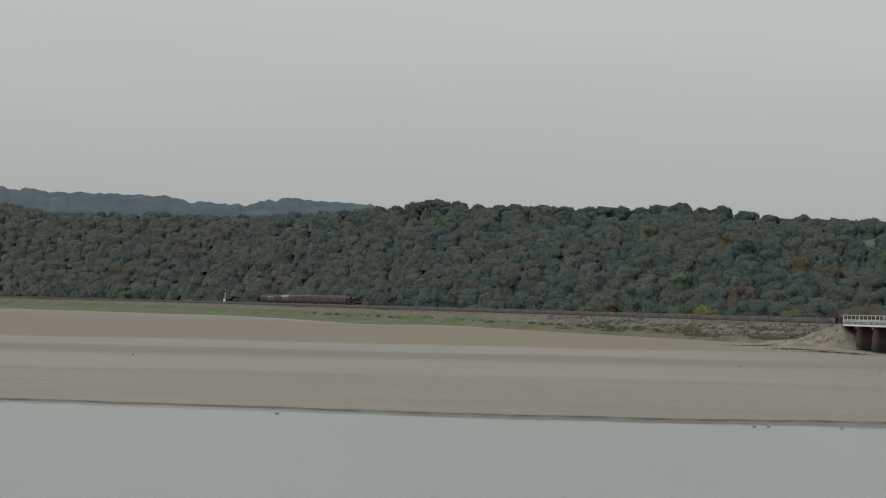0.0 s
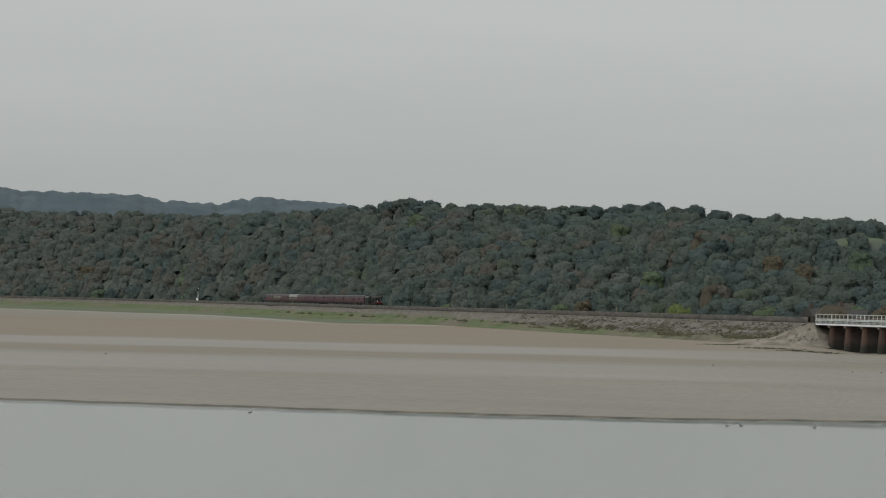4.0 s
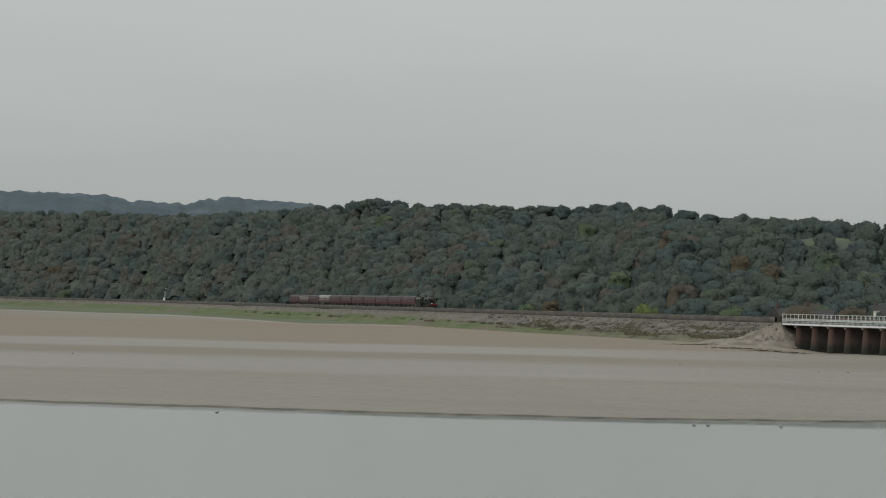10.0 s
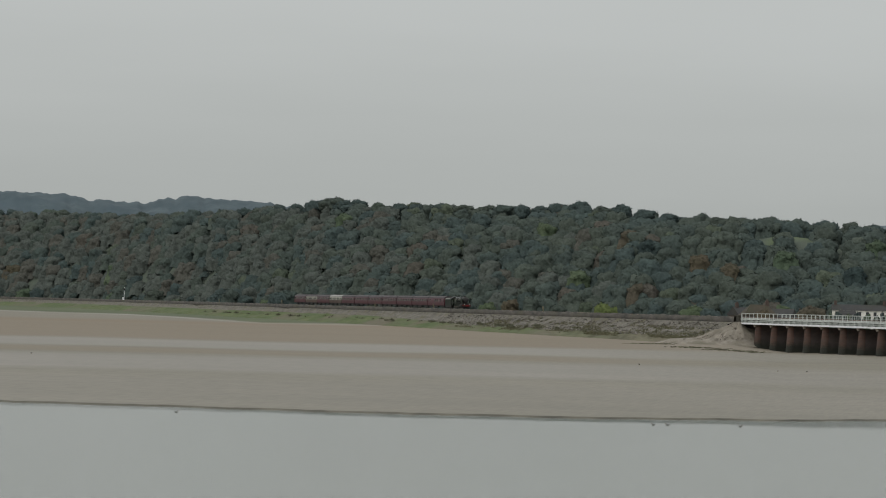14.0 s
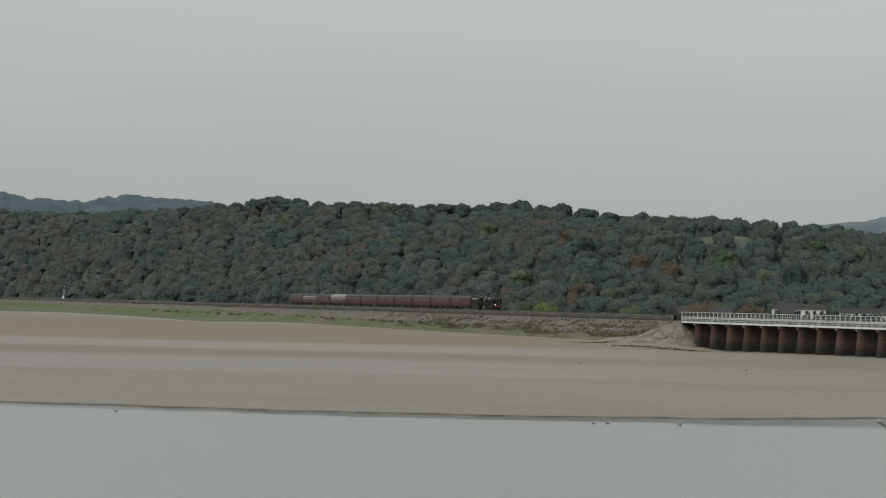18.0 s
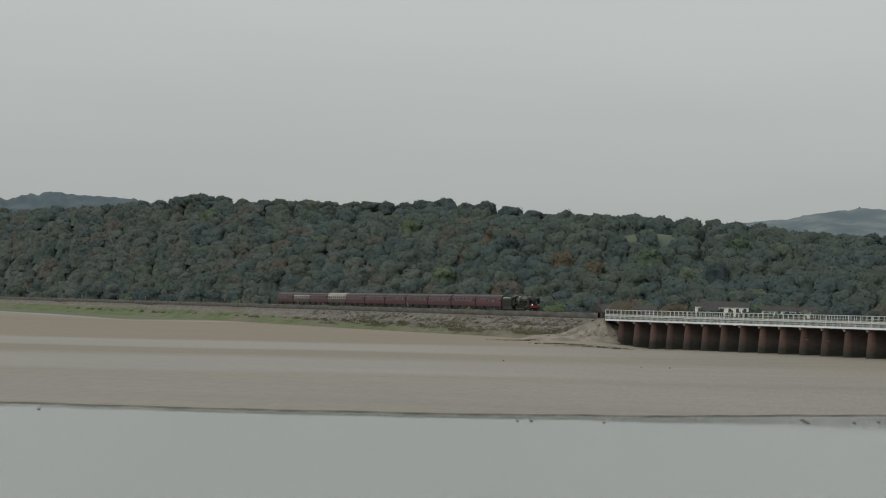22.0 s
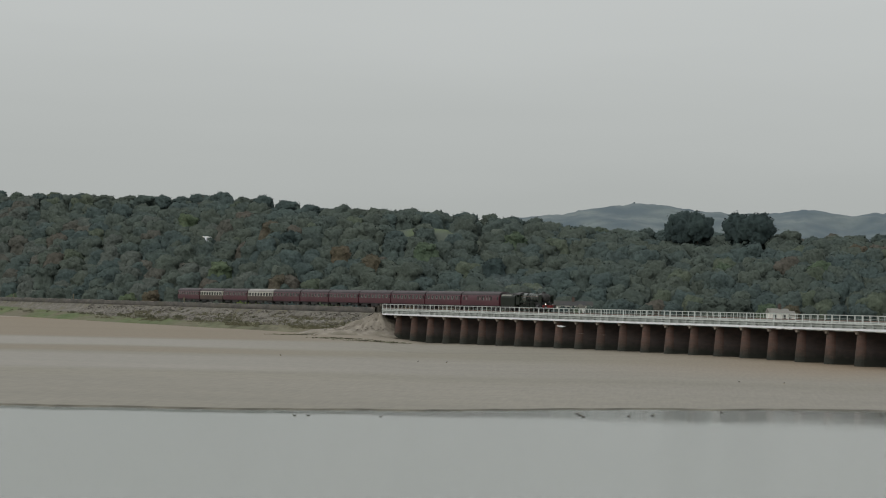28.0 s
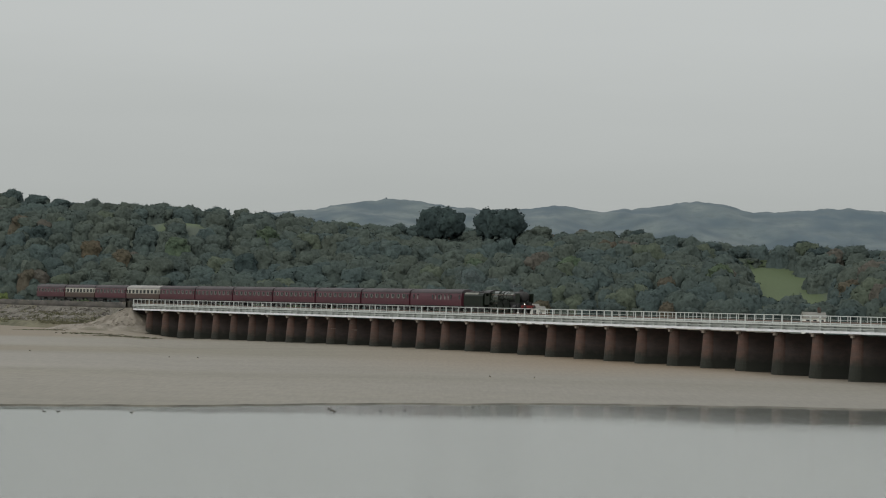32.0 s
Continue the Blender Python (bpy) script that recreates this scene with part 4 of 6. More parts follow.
# ---- embankment ----
def build_embankment():
    thing = tagged(new("embankment"), "long stone-faced railway embankment across the estuary", "embankment", kind="structure")
    part("core", sweep("core", [(-2.6, 0.5), (-2.6, 8.35), (9.0, 8.35), (13.0, 0.5)], STATIONS - 3.0, M_BALLAST), thing, label="grey ballast bed on earth fill")
    rng = np.random.default_rng(3)
    n = len(STATIONS)
    worn = 0.13 * wave(STATIONS * 0.35, STATIONS * 0.13, 1.0) + 0.09 * rng.standard_normal(n)

    def coping(k, o, z):
        return o, z + (worn if k in (1, 2) else 0)

    part("retaining_wall", sweep("retaining_wall", [(-3.2, 6.9), (-3.05, 8.72), (-2.55, 8.72), (-2.55, 6.9)], STATIONS - 1.6, M_STONE, shake=coping), thing, label="dark weathered stone wall")
    far = np.clip((-STATIONS - 170) / 160, 0, 1)
    prof = ((-3.10, 7.55), (-4.1, 6.92), (-5.2, 6.25), (-6.3, 5.83), (-7.4, 5.42), (-8.5, 5.0), (-9.5, 4.65), (-10.5, 4.3))
    foot = ((-10.5, 4.3), (-12.0, 4.02), (-13.5, 3.75), (-15.2, 3.53), (-17.0, 3.3), (-19.5, 2.9), (-22.0, 2.5))
    for nm, pr, material, label, amp in (("stone_pitching", prof, M_PITCH, "pale grey pitched stone slope", 0.13), ("rough_grass", foot, M_TURF, "rough tussocky grass among stones", 0.22)):
        def uneven(k, o, z, nm=nm, amp=amp, pr=pr):
            share = k / (len(pr) - 1) if nm == "stone_pitching" else 1 - k / (len(pr) - 1)
            o = o + far * share * 4.2 - (0.4 * wave(STATIONS * 0.11, STATIONS * 0.05, k) if k else 0)
            if nm == "rough_grass" and k:
                o = -10.5 + (o + 10.5) * (0.25 + 0.75 * np.clip(-STATIONS / 150, 0, 1))
            return o, z + far * share * 1.5 + (amp * rng.standard_normal(n) if 0 < k < len(pr) - 1 else 0)
        me = sweep(nm, pr, STATIONS - 2.0, material, False, uneven)
        if nm == "rough_grass":
            lush = me.attributes.new("lush", "FLOAT", "POINT")
            for q, v in zip(lush.data, me.vertices):
                along = (v.co.x - P0.x) * ALONG.x + (v.co.y - P0.y) * ALONG.y
                q.value = min(max((abs(along) - 20) / 150, 0), 1)
        part(nm, me, thing, label=label)


M_TURF = mat("rough_turf", (0.050, 0.074, 0.023), (0.084, 0.100, 0.040), 0.35, 0.95, c=(0.098, 0.088, 0.060), fine=6, bump=0.1, stretch=(0.45, 0.12, 1.0))


def turf_material():
    """Green rough grass that turns to brown, stony scrub near the bridge."""
    n, l = M_TURF.node_tree.nodes, M_TURF.node_tree.links
    p = n["Principled BSDF"]
    src = p.inputs["Base Color"].links[0].from_socket
    geo, no, rp, at_, k, mx = n.new("ShaderNodeNewGeometry"), n.new("ShaderNodeTexNoise"), n.new("ShaderNodeValToRGB"), n.new("ShaderNodeAttribute"), n.new("ShaderNodeMath"), n.new("ShaderNodeMix")
    no.inputs["Scale"].default_value, no.inputs["Detail"].default_value = 0.22, 6.0
    l.new(geo.outputs["Position"], no.inputs["Vector"])
    rp.color_ramp.elements[0].position, rp.color_ramp.elements[0].color = 0.38, (0.060, 0.058, 0.034, 1)
    rp.color_ramp.elements[1].position, rp.color_ramp.elements[1].color = 0.62, (0.140, 0.122, 0.088, 1)
    l.new(no.outputs["Fac"], rp.inputs["Fac"])
    at_.attribute_name = "lush"
    k.operation = "MULTIPLY_ADD"
    k.inputs[1].default_value, k.inputs[2].default_value = 1.6, -0.8
    l.new(no.outputs["Fac"], k.inputs[0])
    a = n.new("ShaderNodeMath")
    a.use_clamp = True
    l.new(k.outputs[0], a.inputs[0])
    l.new(at_.outputs["Fac"], a.inputs[1])
    mx.data_type = "RGBA"
    l.new(a.outputs[0], mx.inputs["Factor"])
    l.new(rp.outputs[0], mx.inputs["A"])
    l.new(src, mx.inputs["B"])
    l.new(mx.outputs["Result"], p.inputs["Base Color"])


turf_material()
build_embankment()


def build_rubble_cone():
    """Loose stone tipped round the end of the embankment."""
    rng = np.random.default_rng(9)
    thing = tagged(new("rubble_bank"), "pale rubble bank tipped round the viaduct abutment", "rubble", kind="structure")
    thing.matrix_basis = line_pose(-4.5)
    sec = ((-2.6, 7.6), (-3.6, 7.1), (-5.5, 6.1), (-7.0, 5.5), (-8.5, 5.0), (-10.5, 4.3), (-12.0, 3.95), (-13.5, 3.7), (-17.0, 3.2), (-22.0, 2.3))
    n, m = 48, len(sec)
    V = np.empty((n, m, 3))
    for i in range(n):
        a = math.radians(-112 + 162 * i / (n - 1))
        for j, (y, z) in enumerate(sec):
            r = -2.6 - y
            jut = (0.16 * rng.standard_normal() + 0.35 * float(wave(i * 0.5, j * 1.1, 2.0))) if 0 < j < m - 1 else 0
            V[i, j] = (-5.2 + r * math.cos(a) * (0.44 if a > -1.57 else 1.0), -2.6 + r * math.sin(a), z + jut + (0.3 if 1 <= j <= 4 else 0))
    i, j = np.meshgrid(np.arange(n - 1), np.arange(m - 1), indexing="ij")
    faces = np.stack([i * m + j, i * m + j + 1, (i + 1) * m + j + 1, (i + 1) * m + j], -1).reshape(-1, 4)
    part("bank", mesh_arrays("bank", V.reshape(-1, 3), faces, M_RUBBLE), thing)
    rocks = []
    for k in range(4):
        bm = bmesh.new()
        bmesh.ops.create_icosphere(bm, subdivisions=1, radius=0.5)
        for v in bm.verts:
            v.co *= rng.uniform(0.7, 1.25)
        rocks.append(finish("boulder", bm, M_RUBBLE))
    ys, zs = [-q[0] for q in sec], [q[1] for q in sec]
    for k in range(130):
        a, r = math.radians(rng.uniform(-115, 30)), rng.uniform(0.5, 15) ** 0.95
        s = rng.uniform(0.2, 0.45)
        ob = part("boulder", rocks[k % 4], thing)
        ob.matrix_local = pose(-5.2 + r * math.cos(a) * (0.44 if a > -1.57 else 1.0), -2.6 + r * math.sin(a), float(np.interp(r + 2.6, ys, zs)) + 0.25, 0, 0, rng.uniform(0, 360)) @ Matrix.Diagonal((s * 1.3, s, s * 0.7, 1))


build_rubble_cone()


def build_tussocks():
    """Dark clumps of sedge along the foot of the stone slope."""
    rng = np.random.default_rng(13)
    kinds = []
    for k in range(4):
        bm = bmesh.new()
        for q in range(70):
            a, r = rng.uniform(0, 6.28), rng.uniform(0, 0.9)
            x, y = r * math.cos(a) * 1.6, r * math.sin(a)
            h = rng.uniform(0.4, 1.0) * (1.1 - 0.5 * r)
            dx, dy = rng.uniform(-0.3, 0.3, 2)
            v = [bm.verts.new(c) for c in ((x - 0.12, y, 0), (x + 0.12, y + 0.05, 0), (x + dx, y + dy, h))]
            bm.faces.new(v)
        me = bpy.data.meshes.new("tussock")
        bm.to_mesh(me)
        bm.free()
        me.materials.append(M_SEDGE)
        kinds.append(me)
    s = -90.0
    k = 0
    while s > -620:
        ob = tagged(new("tussock", kinds[k % 4]), "dark green sedge tussock at the foot of the embankment", "grass tussock", "tussocks along the embankment")
        y = rng.uniform(-12.5, -9.0)
        ob.matrix_basis = line_pose(s, y, 4.35 - 0.18 * (-10.5 - y) * -1 if y < -10.5 else 4.3 + (y + 10.5) * 0.35) @ Matrix.Diagonal((rng.uniform(0.8, 1.9), 1.3, rng.uniform(0.7, 1.2), 1))
        s -= rng.uniform(5, 16)
        k += 1


    for q in range(95):
        s = -rng.uniform(0, 1) ** 1.3 * 150 - 11
        y = rng.uniform(-12.0, -3.6)
        ob = tagged(new("scrub", kinds[q % 4]), "low brown-green scrub on the stone slope", "scrub", "scrub on the slope by the bridge")
        z = float(np.interp(-y, (3.15, 5.5, 8.5, 10.5, 13.5), (7.0, 6.1, 5.0, 4.3, 3.75)))
        k2 = rng.uniform(0.4, 0.95)
        ob.matrix_basis = line_pose(s, y, z - 0.05) @ Matrix.Rotation(rng.uniform(-0.3, 0.3), 4, "Z") @ Matrix.Diagonal((k2 * 1.5, k2, k2 * rng.uniform(0.3, 0.7), 1))
    rows = ((-0.1415, 0.01190, 7), (-0.1385, 0.01188, 6), (-0.1310, 0.01105, 5), (-0.1335, 0.01155, 5), (-0.1285, 0.01125, 3), (-0.121, 0.0129, 8), (-0.116, 0.01335, 7), (-0.111, 0.0137, 7), (-0.106, 0.0140, 6), (-0.1265, 0.0127, 6))
    for q, (a, e, w) in enumerate(rows):
        d = np.linspace(350, 1200, 2000)
        zz = ground_height(np.full(2000, a), d)
        k = int(np.argmin(np.abs((EYE - zz) / d - e)))
        ob = tagged(new("drift_line", kinds[q % 4]), "thin dark line of drifted weed on the sand", "seaweed", "weed lines on the sand")
        ob.matrix_basis = Matrix.Translation(at(a, float(d[k]), float(zz[k]) - 0.02)) @ Matrix.Rotation(0.15 - a, 4, "Z") @ Matrix.Diagonal((w * 0.6, 2.2, 0.22, 1))


def scatter_material(name, cols, rough=0.9):
    """Each piece takes its own colour."""
    m = bpy.data.materials.new(name)
    m.use_nodes = True
    n, l = m.node_tree.nodes, m.node_tree.links
    p = n["Principled BSDF"]
    p.inputs["Roughness"].default_value, p.inputs["Specular IOR Level"].default_value = rough, 0.2
    geo, r = n.new("ShaderNodeNewGeometry"), n.new("ShaderNodeValToRGB")
    while len(r.color_ramp.elements) < len(cols):
        r.color_ramp.elements.new(0.5)
    for k, (e_, col) in enumerate(zip(r.color_ramp.elements, cols)):
        e_.position, e_.color = k / (len(cols) - 1), (*col, 1)
    l.new(geo.outputs["Random Per Island"], r.inputs["Fac"])
    l.new(r.outputs[0], p.inputs["Base Color"])
    return m


def build_slope_scatter():
    """Loose stones and tufts of dry grass over the pitched slope by the bridge."""
    rng = np.random.default_rng(17)
    bv, bf = ball(1)
    n = 2600
    along, y = -13 - 230 * rng.uniform(0, 1, n) ** 1.2, rng.uniform(-11.5, -3.5, n)
    z = np.interp(-y, (3.1, 5.2, 8.5, 10.5, 13.5), (7.55, 6.25, 5.0, 4.3, 3.75))
    size = rng.uniform(0.10, 0.34, n) ** 1.1
    x0, y0 = P0.x + ALONG.x * along + AWAY.x * y, P0.y + ALONG.y * along + AWAY.y * y
    V = bv[None] * size[:, None, None] * rng.uniform(0.6, 1.3, (n, len(bv), 1)) * np.array([1.3, 1.3, 0.7])
    V = V + np.stack([x0, y0, z + 0.05], -1)[:, None, :]
    F = bf[None] + (np.arange(n) * len(bv))[:, None, None]
    me = mesh_arrays("loose_stones", V.reshape(-1, 3), F.reshape(-1, 3), scatter_material("loose_stone", ((0.085, 0.078, 0.066), (0.125, 0.116, 0.100), (0.18, 0.168, 0.146))))
    tagged(new("loose_stones", me), "loose grey stones over the embankment slope", "stones", kind="stuff")
    n, blades = 2200, 5
    along, y = -12 - 190 * rng.uniform(0, 1, n) ** 1.2, rng.uniform(-14.5, -5.5, n)
    clump = wave(along * 0.16, y * 0.8, 3.0) > -0.15
    along, y = along[clump], y[clump]
    n = len(along)
    z = np.interp(-y, (3.1, 5.2, 8.5, 10.5, 13.5, 17.0), (7.55, 6.25, 5.0, 4.3, 3.75, 3.3)) + 1.5 * np.clip((-along - 172) / 160, 0, 1) * np.clip((-y - 3.1) / 7.4, 0, 1)
    x0, y0 = P0.x + ALONG.x * along + AWAY.x * y, P0.y + ALONG.y * along + AWAY.y * y
    base = np.stack([x0, y0, z - 0.05], -1)
    root = rng.uniform(-0.35, 0.35, (n, blades, 1, 3)) * np.array([1.4, 0.8, 0.05])
    tri = np.array([[-0.13, -0.03, 0.0], [0.13, 0.03, 0.0], [0.0, 0.0, 0.3]])
    tip = rng.uniform(-0.2, 0.2, (n, blades, 1, 3)) * np.array([1, 1, 0.6])
    V = base[:, None, None, :] + root + tri * rng.uniform(0.6, 1.3, (n, blades, 1, 1)) + tip * np.array([0, 0, 1])[None, None, :, None]
    me = mesh_arrays("dry_grass", V.reshape(-1, 3), np.arange(n * blades * 3).reshape(-1, 3), scatter_material("dry_grass", ((0.078, 0.080, 0.046), (0.108, 0.104, 0.062), (0.150, 0.138, 0.094))))
    tagged(new("dry_grass", me), "tufts of dry yellow-green grass on the embankment slope", "grass", kind="stuff")


build_slope_scatter()
M_SEDGE = mat("sedge", (0.070, 0.074, 0.042), (0.096, 0.094, 0.058), 1.0, 0.9)
build_tussocks()

# ---- rails, over embankment and viaduct ----
def build_rails():
    st = np.concatenate([[462.0, 0.0, -400.0, -900.0], STATIONS[STATIONS < -940]])
    for y in (1.1, 4.5):
        thing = tagged(new("railway_track"), "steel running rails of the railway line", "track", "tracks", kind="structure")
        for g in (-0.7525, 0.7525):
            part("rail", sweep("rail", [(y + g - 0.035, RAIL - 0.16), (y + g - 0.035, RAIL), (y + g + 0.035, RAIL), (y + g + 0.035, RAIL - 0.16)], st, M_RAIL), thing)
        part("sleepers", sweep("sleepers", [(y - 1.25, RAIL - 0.34), (y - 1.25, RAIL - 0.165), (y + 1.25, RAIL - 0.165), (y + 1.25, RAIL - 0.34)], st, M_DECK), thing)


build_rails()

# ---- viaduct ----
SPAN, SPANS, SHIFT = 9.161, 50, -2.2


def pier_mesh(z0, z1):
    """A long pier with rounded noses, battered all round."""
    bm = bmesh.new()
    rings = []
    levels = [z0 + (z1 - z0) * k / 6 for k in range(7)]
    for z in levels:
        t = (7.0 - z) / 6.5
        hw, nose = 0.88 + 0.36 * t, -1.25 - 0.55 * t
        tail = 7.2 + 0.4 * t
        pts = []
        for k in range(9):
            a = math.pi * k / 8
            pts.append((-hw * math.cos(a), nose + hw - hw * math.sin(a)))
        for k in range(5):
            a = math.pi * k / 4
            pts.append((hw * math.cos(a), tail - hw + hw * math.sin(a)))
        rings.append([bm.verts.new((x, y, z)) for x, y in pts])
    for lo, hi in zip(rings, rings[1:]):
        m = len(lo)
        for k in range(m):
            bm.faces.new((lo[k], lo[(k + 1) % m], hi[(k + 1) % m], hi[k]))
    bm.faces.new(rings[-1])
    bm.faces.new(rings[0][::-1])
    return finish("pier", bm, M_PIER)


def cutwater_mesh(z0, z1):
    """The rounded nose of a pier in its lit stone colour, standing a little proud of the body, in courses."""
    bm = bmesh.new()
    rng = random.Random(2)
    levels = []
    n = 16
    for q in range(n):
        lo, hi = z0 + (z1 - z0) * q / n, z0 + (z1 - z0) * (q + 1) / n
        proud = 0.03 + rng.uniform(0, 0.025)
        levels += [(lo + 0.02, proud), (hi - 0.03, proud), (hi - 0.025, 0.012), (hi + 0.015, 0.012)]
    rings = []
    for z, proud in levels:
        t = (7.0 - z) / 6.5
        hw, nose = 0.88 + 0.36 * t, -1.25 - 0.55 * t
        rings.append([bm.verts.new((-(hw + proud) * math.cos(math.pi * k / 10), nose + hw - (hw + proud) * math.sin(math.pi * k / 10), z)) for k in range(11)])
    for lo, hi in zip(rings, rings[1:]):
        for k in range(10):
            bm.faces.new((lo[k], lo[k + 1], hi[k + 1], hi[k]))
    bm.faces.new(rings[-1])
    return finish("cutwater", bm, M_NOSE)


def streak_mesh(z, k0, k1):
    """A thin run of pale mortar round part of a pier's nose."""
    bm = bmesh.new()
    rows = []
    for zz in (z, z + 0.07):
        t = (7.0 - zz) / 6.5
        hw, nose = 0.95 + 0.36 * t, -1.25 - 0.55 * t
        rows.append([bm.verts.new((-hw * math.cos(math.pi * k / 8), nose + hw - 0.01 - hw * math.sin(math.pi * k / 8), zz)) for k in range(k0, k1)])
    for i in range(len(rows[0]) - 1):
        bm.faces.new((rows[0][i], rows[0][i + 1], rows[1][i + 1], rows[1][i]))
    return finish("mortar_streak", bm, M_CAP)


def build_viaduct():
    thing = tagged(new("railway_viaduct"), "long low railway viaduct, pale steel girders on red stone piers", "viaduct")
    thing.matrix_basis = line_pose(0)
    pier, nose = pier_mesh(-1.0, 6.95), cutwater_mesh(-0.9, 6.95)
    cap = boxed("bearing_stone", M_CAP, (-0.62, 0.62, -1.75, -0.55, 6.954, 7.165), (-0.3, 0.3, -1.68, -1.1, 6.62, 6.95), bevel=0.04)
    L = SPAN
    web = boxed("girder", M_PAINT, (0.02, L - 0.02, -1.42, -1.3, 7.5, 8.12))
    low = boxed("flange", M_WHITE, (0.01, L - 0.01, -1.95, -1.3, 7.17, 7.5))
    top = boxed("ledge", M_PAINT, (0.0, L, -2.05, -1.3, 8.12, 8.32), (0.0, L, -2.0, -1.9, 7.80, 7.88))
    brace = boxed("bracket", M_PAINT, (-0.14, 0.14, -1.93, -1.425, 7.505, 8.115))
    stiff = boxed("stiffener", M_PAINT, (-0.05, 0.05, -1.93, -1.425, 7.505, 8.115))
    deck = boxed("deck", M_DECK, (0.0, L, -1.3, 7.4, 7.75, 8.28), (0.0, L, 0.2, 0.5, 7.2, 7.75), (0.0, L, 1.7, 2.0, 7.2, 7.75), (0.0, L, 3.6, 3.9, 7.2, 7.75), (0.0, L, 5.1, 5.4, 7.2, 7.75))
    back = boxed("far_girder", M_PAINT, (0.0, L, 7.4, 7.6, 7.2, 8.3))
    post = boxed("post", M_PAINT, (-0.045, 0.045, -1.88, -1.80, 8.324, 9.44))
    big = boxed("post", M_PAINT, (-0.09, 0.09, -1.93, -1.78, 8.324, 9.44))
    bars = boxed("rails", M_PAINT, (0, L, -1.90, -1.78, 9.44, 9.54))
    toe = boxed("toe_board", M_PAINT, (0, L, -1.87, -1.83, 8.40, 8.54))
    rear = boxed("far_handrail", M_PAINT, (0, L, 7.5, 7.6, 9.44, 9.54), (0, L, 7.5, 7.6, 8.9, 8.95), *[(L * k / 4 - 0.04, L * k / 4 + 0.04, 7.5, 7.58, 8.3, 9.44) for k in range(4)])
    for k in range(-1, SPANS):
        here = pose(k * L, 0, 0)
        p = part("pier", pier, thing, pose(k * L + SHIFT, 0, 0), "red stone pier with flanks tinted as shade, black with weed below")
        part("cutwater", nose, p, label="rounded nose of the pier in its lit red stone colour")
        part("bearing_stone", cap, p, label="pale bearing stone")
        for z, k0, k1 in {9: ((5.7, 3, 6),), 10: ((4.9, 1, 9), (6.0, 2, 6)), 11: ((4.85, 1, 9), (5.9, 2, 7), (5.3, 4, 7))}.get(k, ()):
            part("mortar_streak", streak_mesh(z, k0, k1), p, label="thin pale streak of mortar")
        span = part("span", deck, thing, here, "dark timber and steel deck")
        part("girder", web, span)
        part("flange", low, span)
        part("ledge", top, span)
        part("bracket", brace, span)
        part("stiffener", stiff, span, pose(L / 3, 0, 0))
        part("stiffener", stiff, span, pose(2 * L / 3, 0, 0))
        part("far_girder", back, span)
        rail = part("handrail", bars, thing, here, "pale painted steel handrail")
        part("toe_board", toe, rail)
        part("far_handrail", rear, rail)
        for j in range(4):
            part("post", post if j else big, rail, pose(L * j / 4, 0, 0))
    # abutments at both ends
    ab = boxed("abutment", M_STONE, (-18.0, -12.7, -2.4, 9.0, -0.5, 8.3), bevel=0.08)
    part("abutment", ab, thing, label="weathered stone abutment")
    part("abutment", ab, thing, pose(SPANS * L + 18.0, 0, 0), label="weathered stone abutment")
    part("pilaster", boxed("pilaster", M_STONE, (-10.7, -9.45, -2.6, -1.8, 6.6, 8.9), (-10.8, -9.35, -2.7, -1.7, 8.904, 9.05), bevel=0.05), thing, label="dark brown stone pilaster at the parapet's end")
    for x0 in (-13.2, SPANS * L):
        part("end_deck", boxed("end_deck", M_DECK, (x0, x0 + 4.03, -1.3, 7.6, 7.4, 8.28)), thing)


build_viaduct()

# ---- the train ----
SPEED, START, COACH = 22.69, -592.35, 20.06
M_MAROON = mat("maroon_paint", (0.056, 0.014, 0.021), (0.070, 0.018, 0.026), 0.3, 0.4, fine=5)
M_CREAM = mat("cream_paint", (0.29, 0.275, 0.23), (0.34, 0.325, 0.275), 0.3, 0.45, fine=5)
M_UMBER = mat("umber_paint", (0.055, 0.035, 0.028), (0.07, 0.045, 0.035), 0.3, 0.45, fine=5)
M_ROOF = mat("coach_roof", (0.044, 0.036, 0.038), (0.060, 0.048, 0.050), 0.4, 0.7, fine=5)
M_PALEROOF = mat("pale_coach_roof", (0.20, 0.195, 0.18), (0.25, 0.245, 0.225), 0.4, 0.7, fine=5)
M_BLACK = mat("black_ironwork", (0.026, 0.026, 0.026), (0.040, 0.038, 0.036), 0.8, 0.6, fine=5)
M_GLASS = mat("dark_window_glass", (0.03, 0.033, 0.035), (0.05, 0.052, 0.055), 0.7, 0.06, spec=0.8)
M_CURTAIN = mat("curtained_window_glass", (0.035, 0.03, 0.03), (0.26, 0.24, 0.23), 0.9, 0.06, spec=0.8, c=(0.05, 0.042, 0.042))
M_LINEN = mat("pale_linen", (0.17, 0.15, 0.14), (0.24, 0.22, 0.20), 1.5, 0.8)
M_GREEN = mat("dark_green_paint", (0.008, 0.012, 0.008), (0.012, 0.017, 0.011), 0.4, 0.4, fine=5, spec=0.12)
M_RED = mat("red_buffer_paint", (0.13, 0.014, 0.013), (0.155, 0.018, 0.016), 1.0, 0.45)
M_SILVER = mat("boiler_sheen", (0.046, 0.056, 0.048), (0.072, 0.082, 0.070), 0.6, 0.22, fine=5, metal=0.35, spec=0.6)
M_TANKTOP = mat("pale_tank_top", (0.13, 0.135, 0.115), (0.20, 0.20, 0.17), 0.7, 0.6, fine=5)


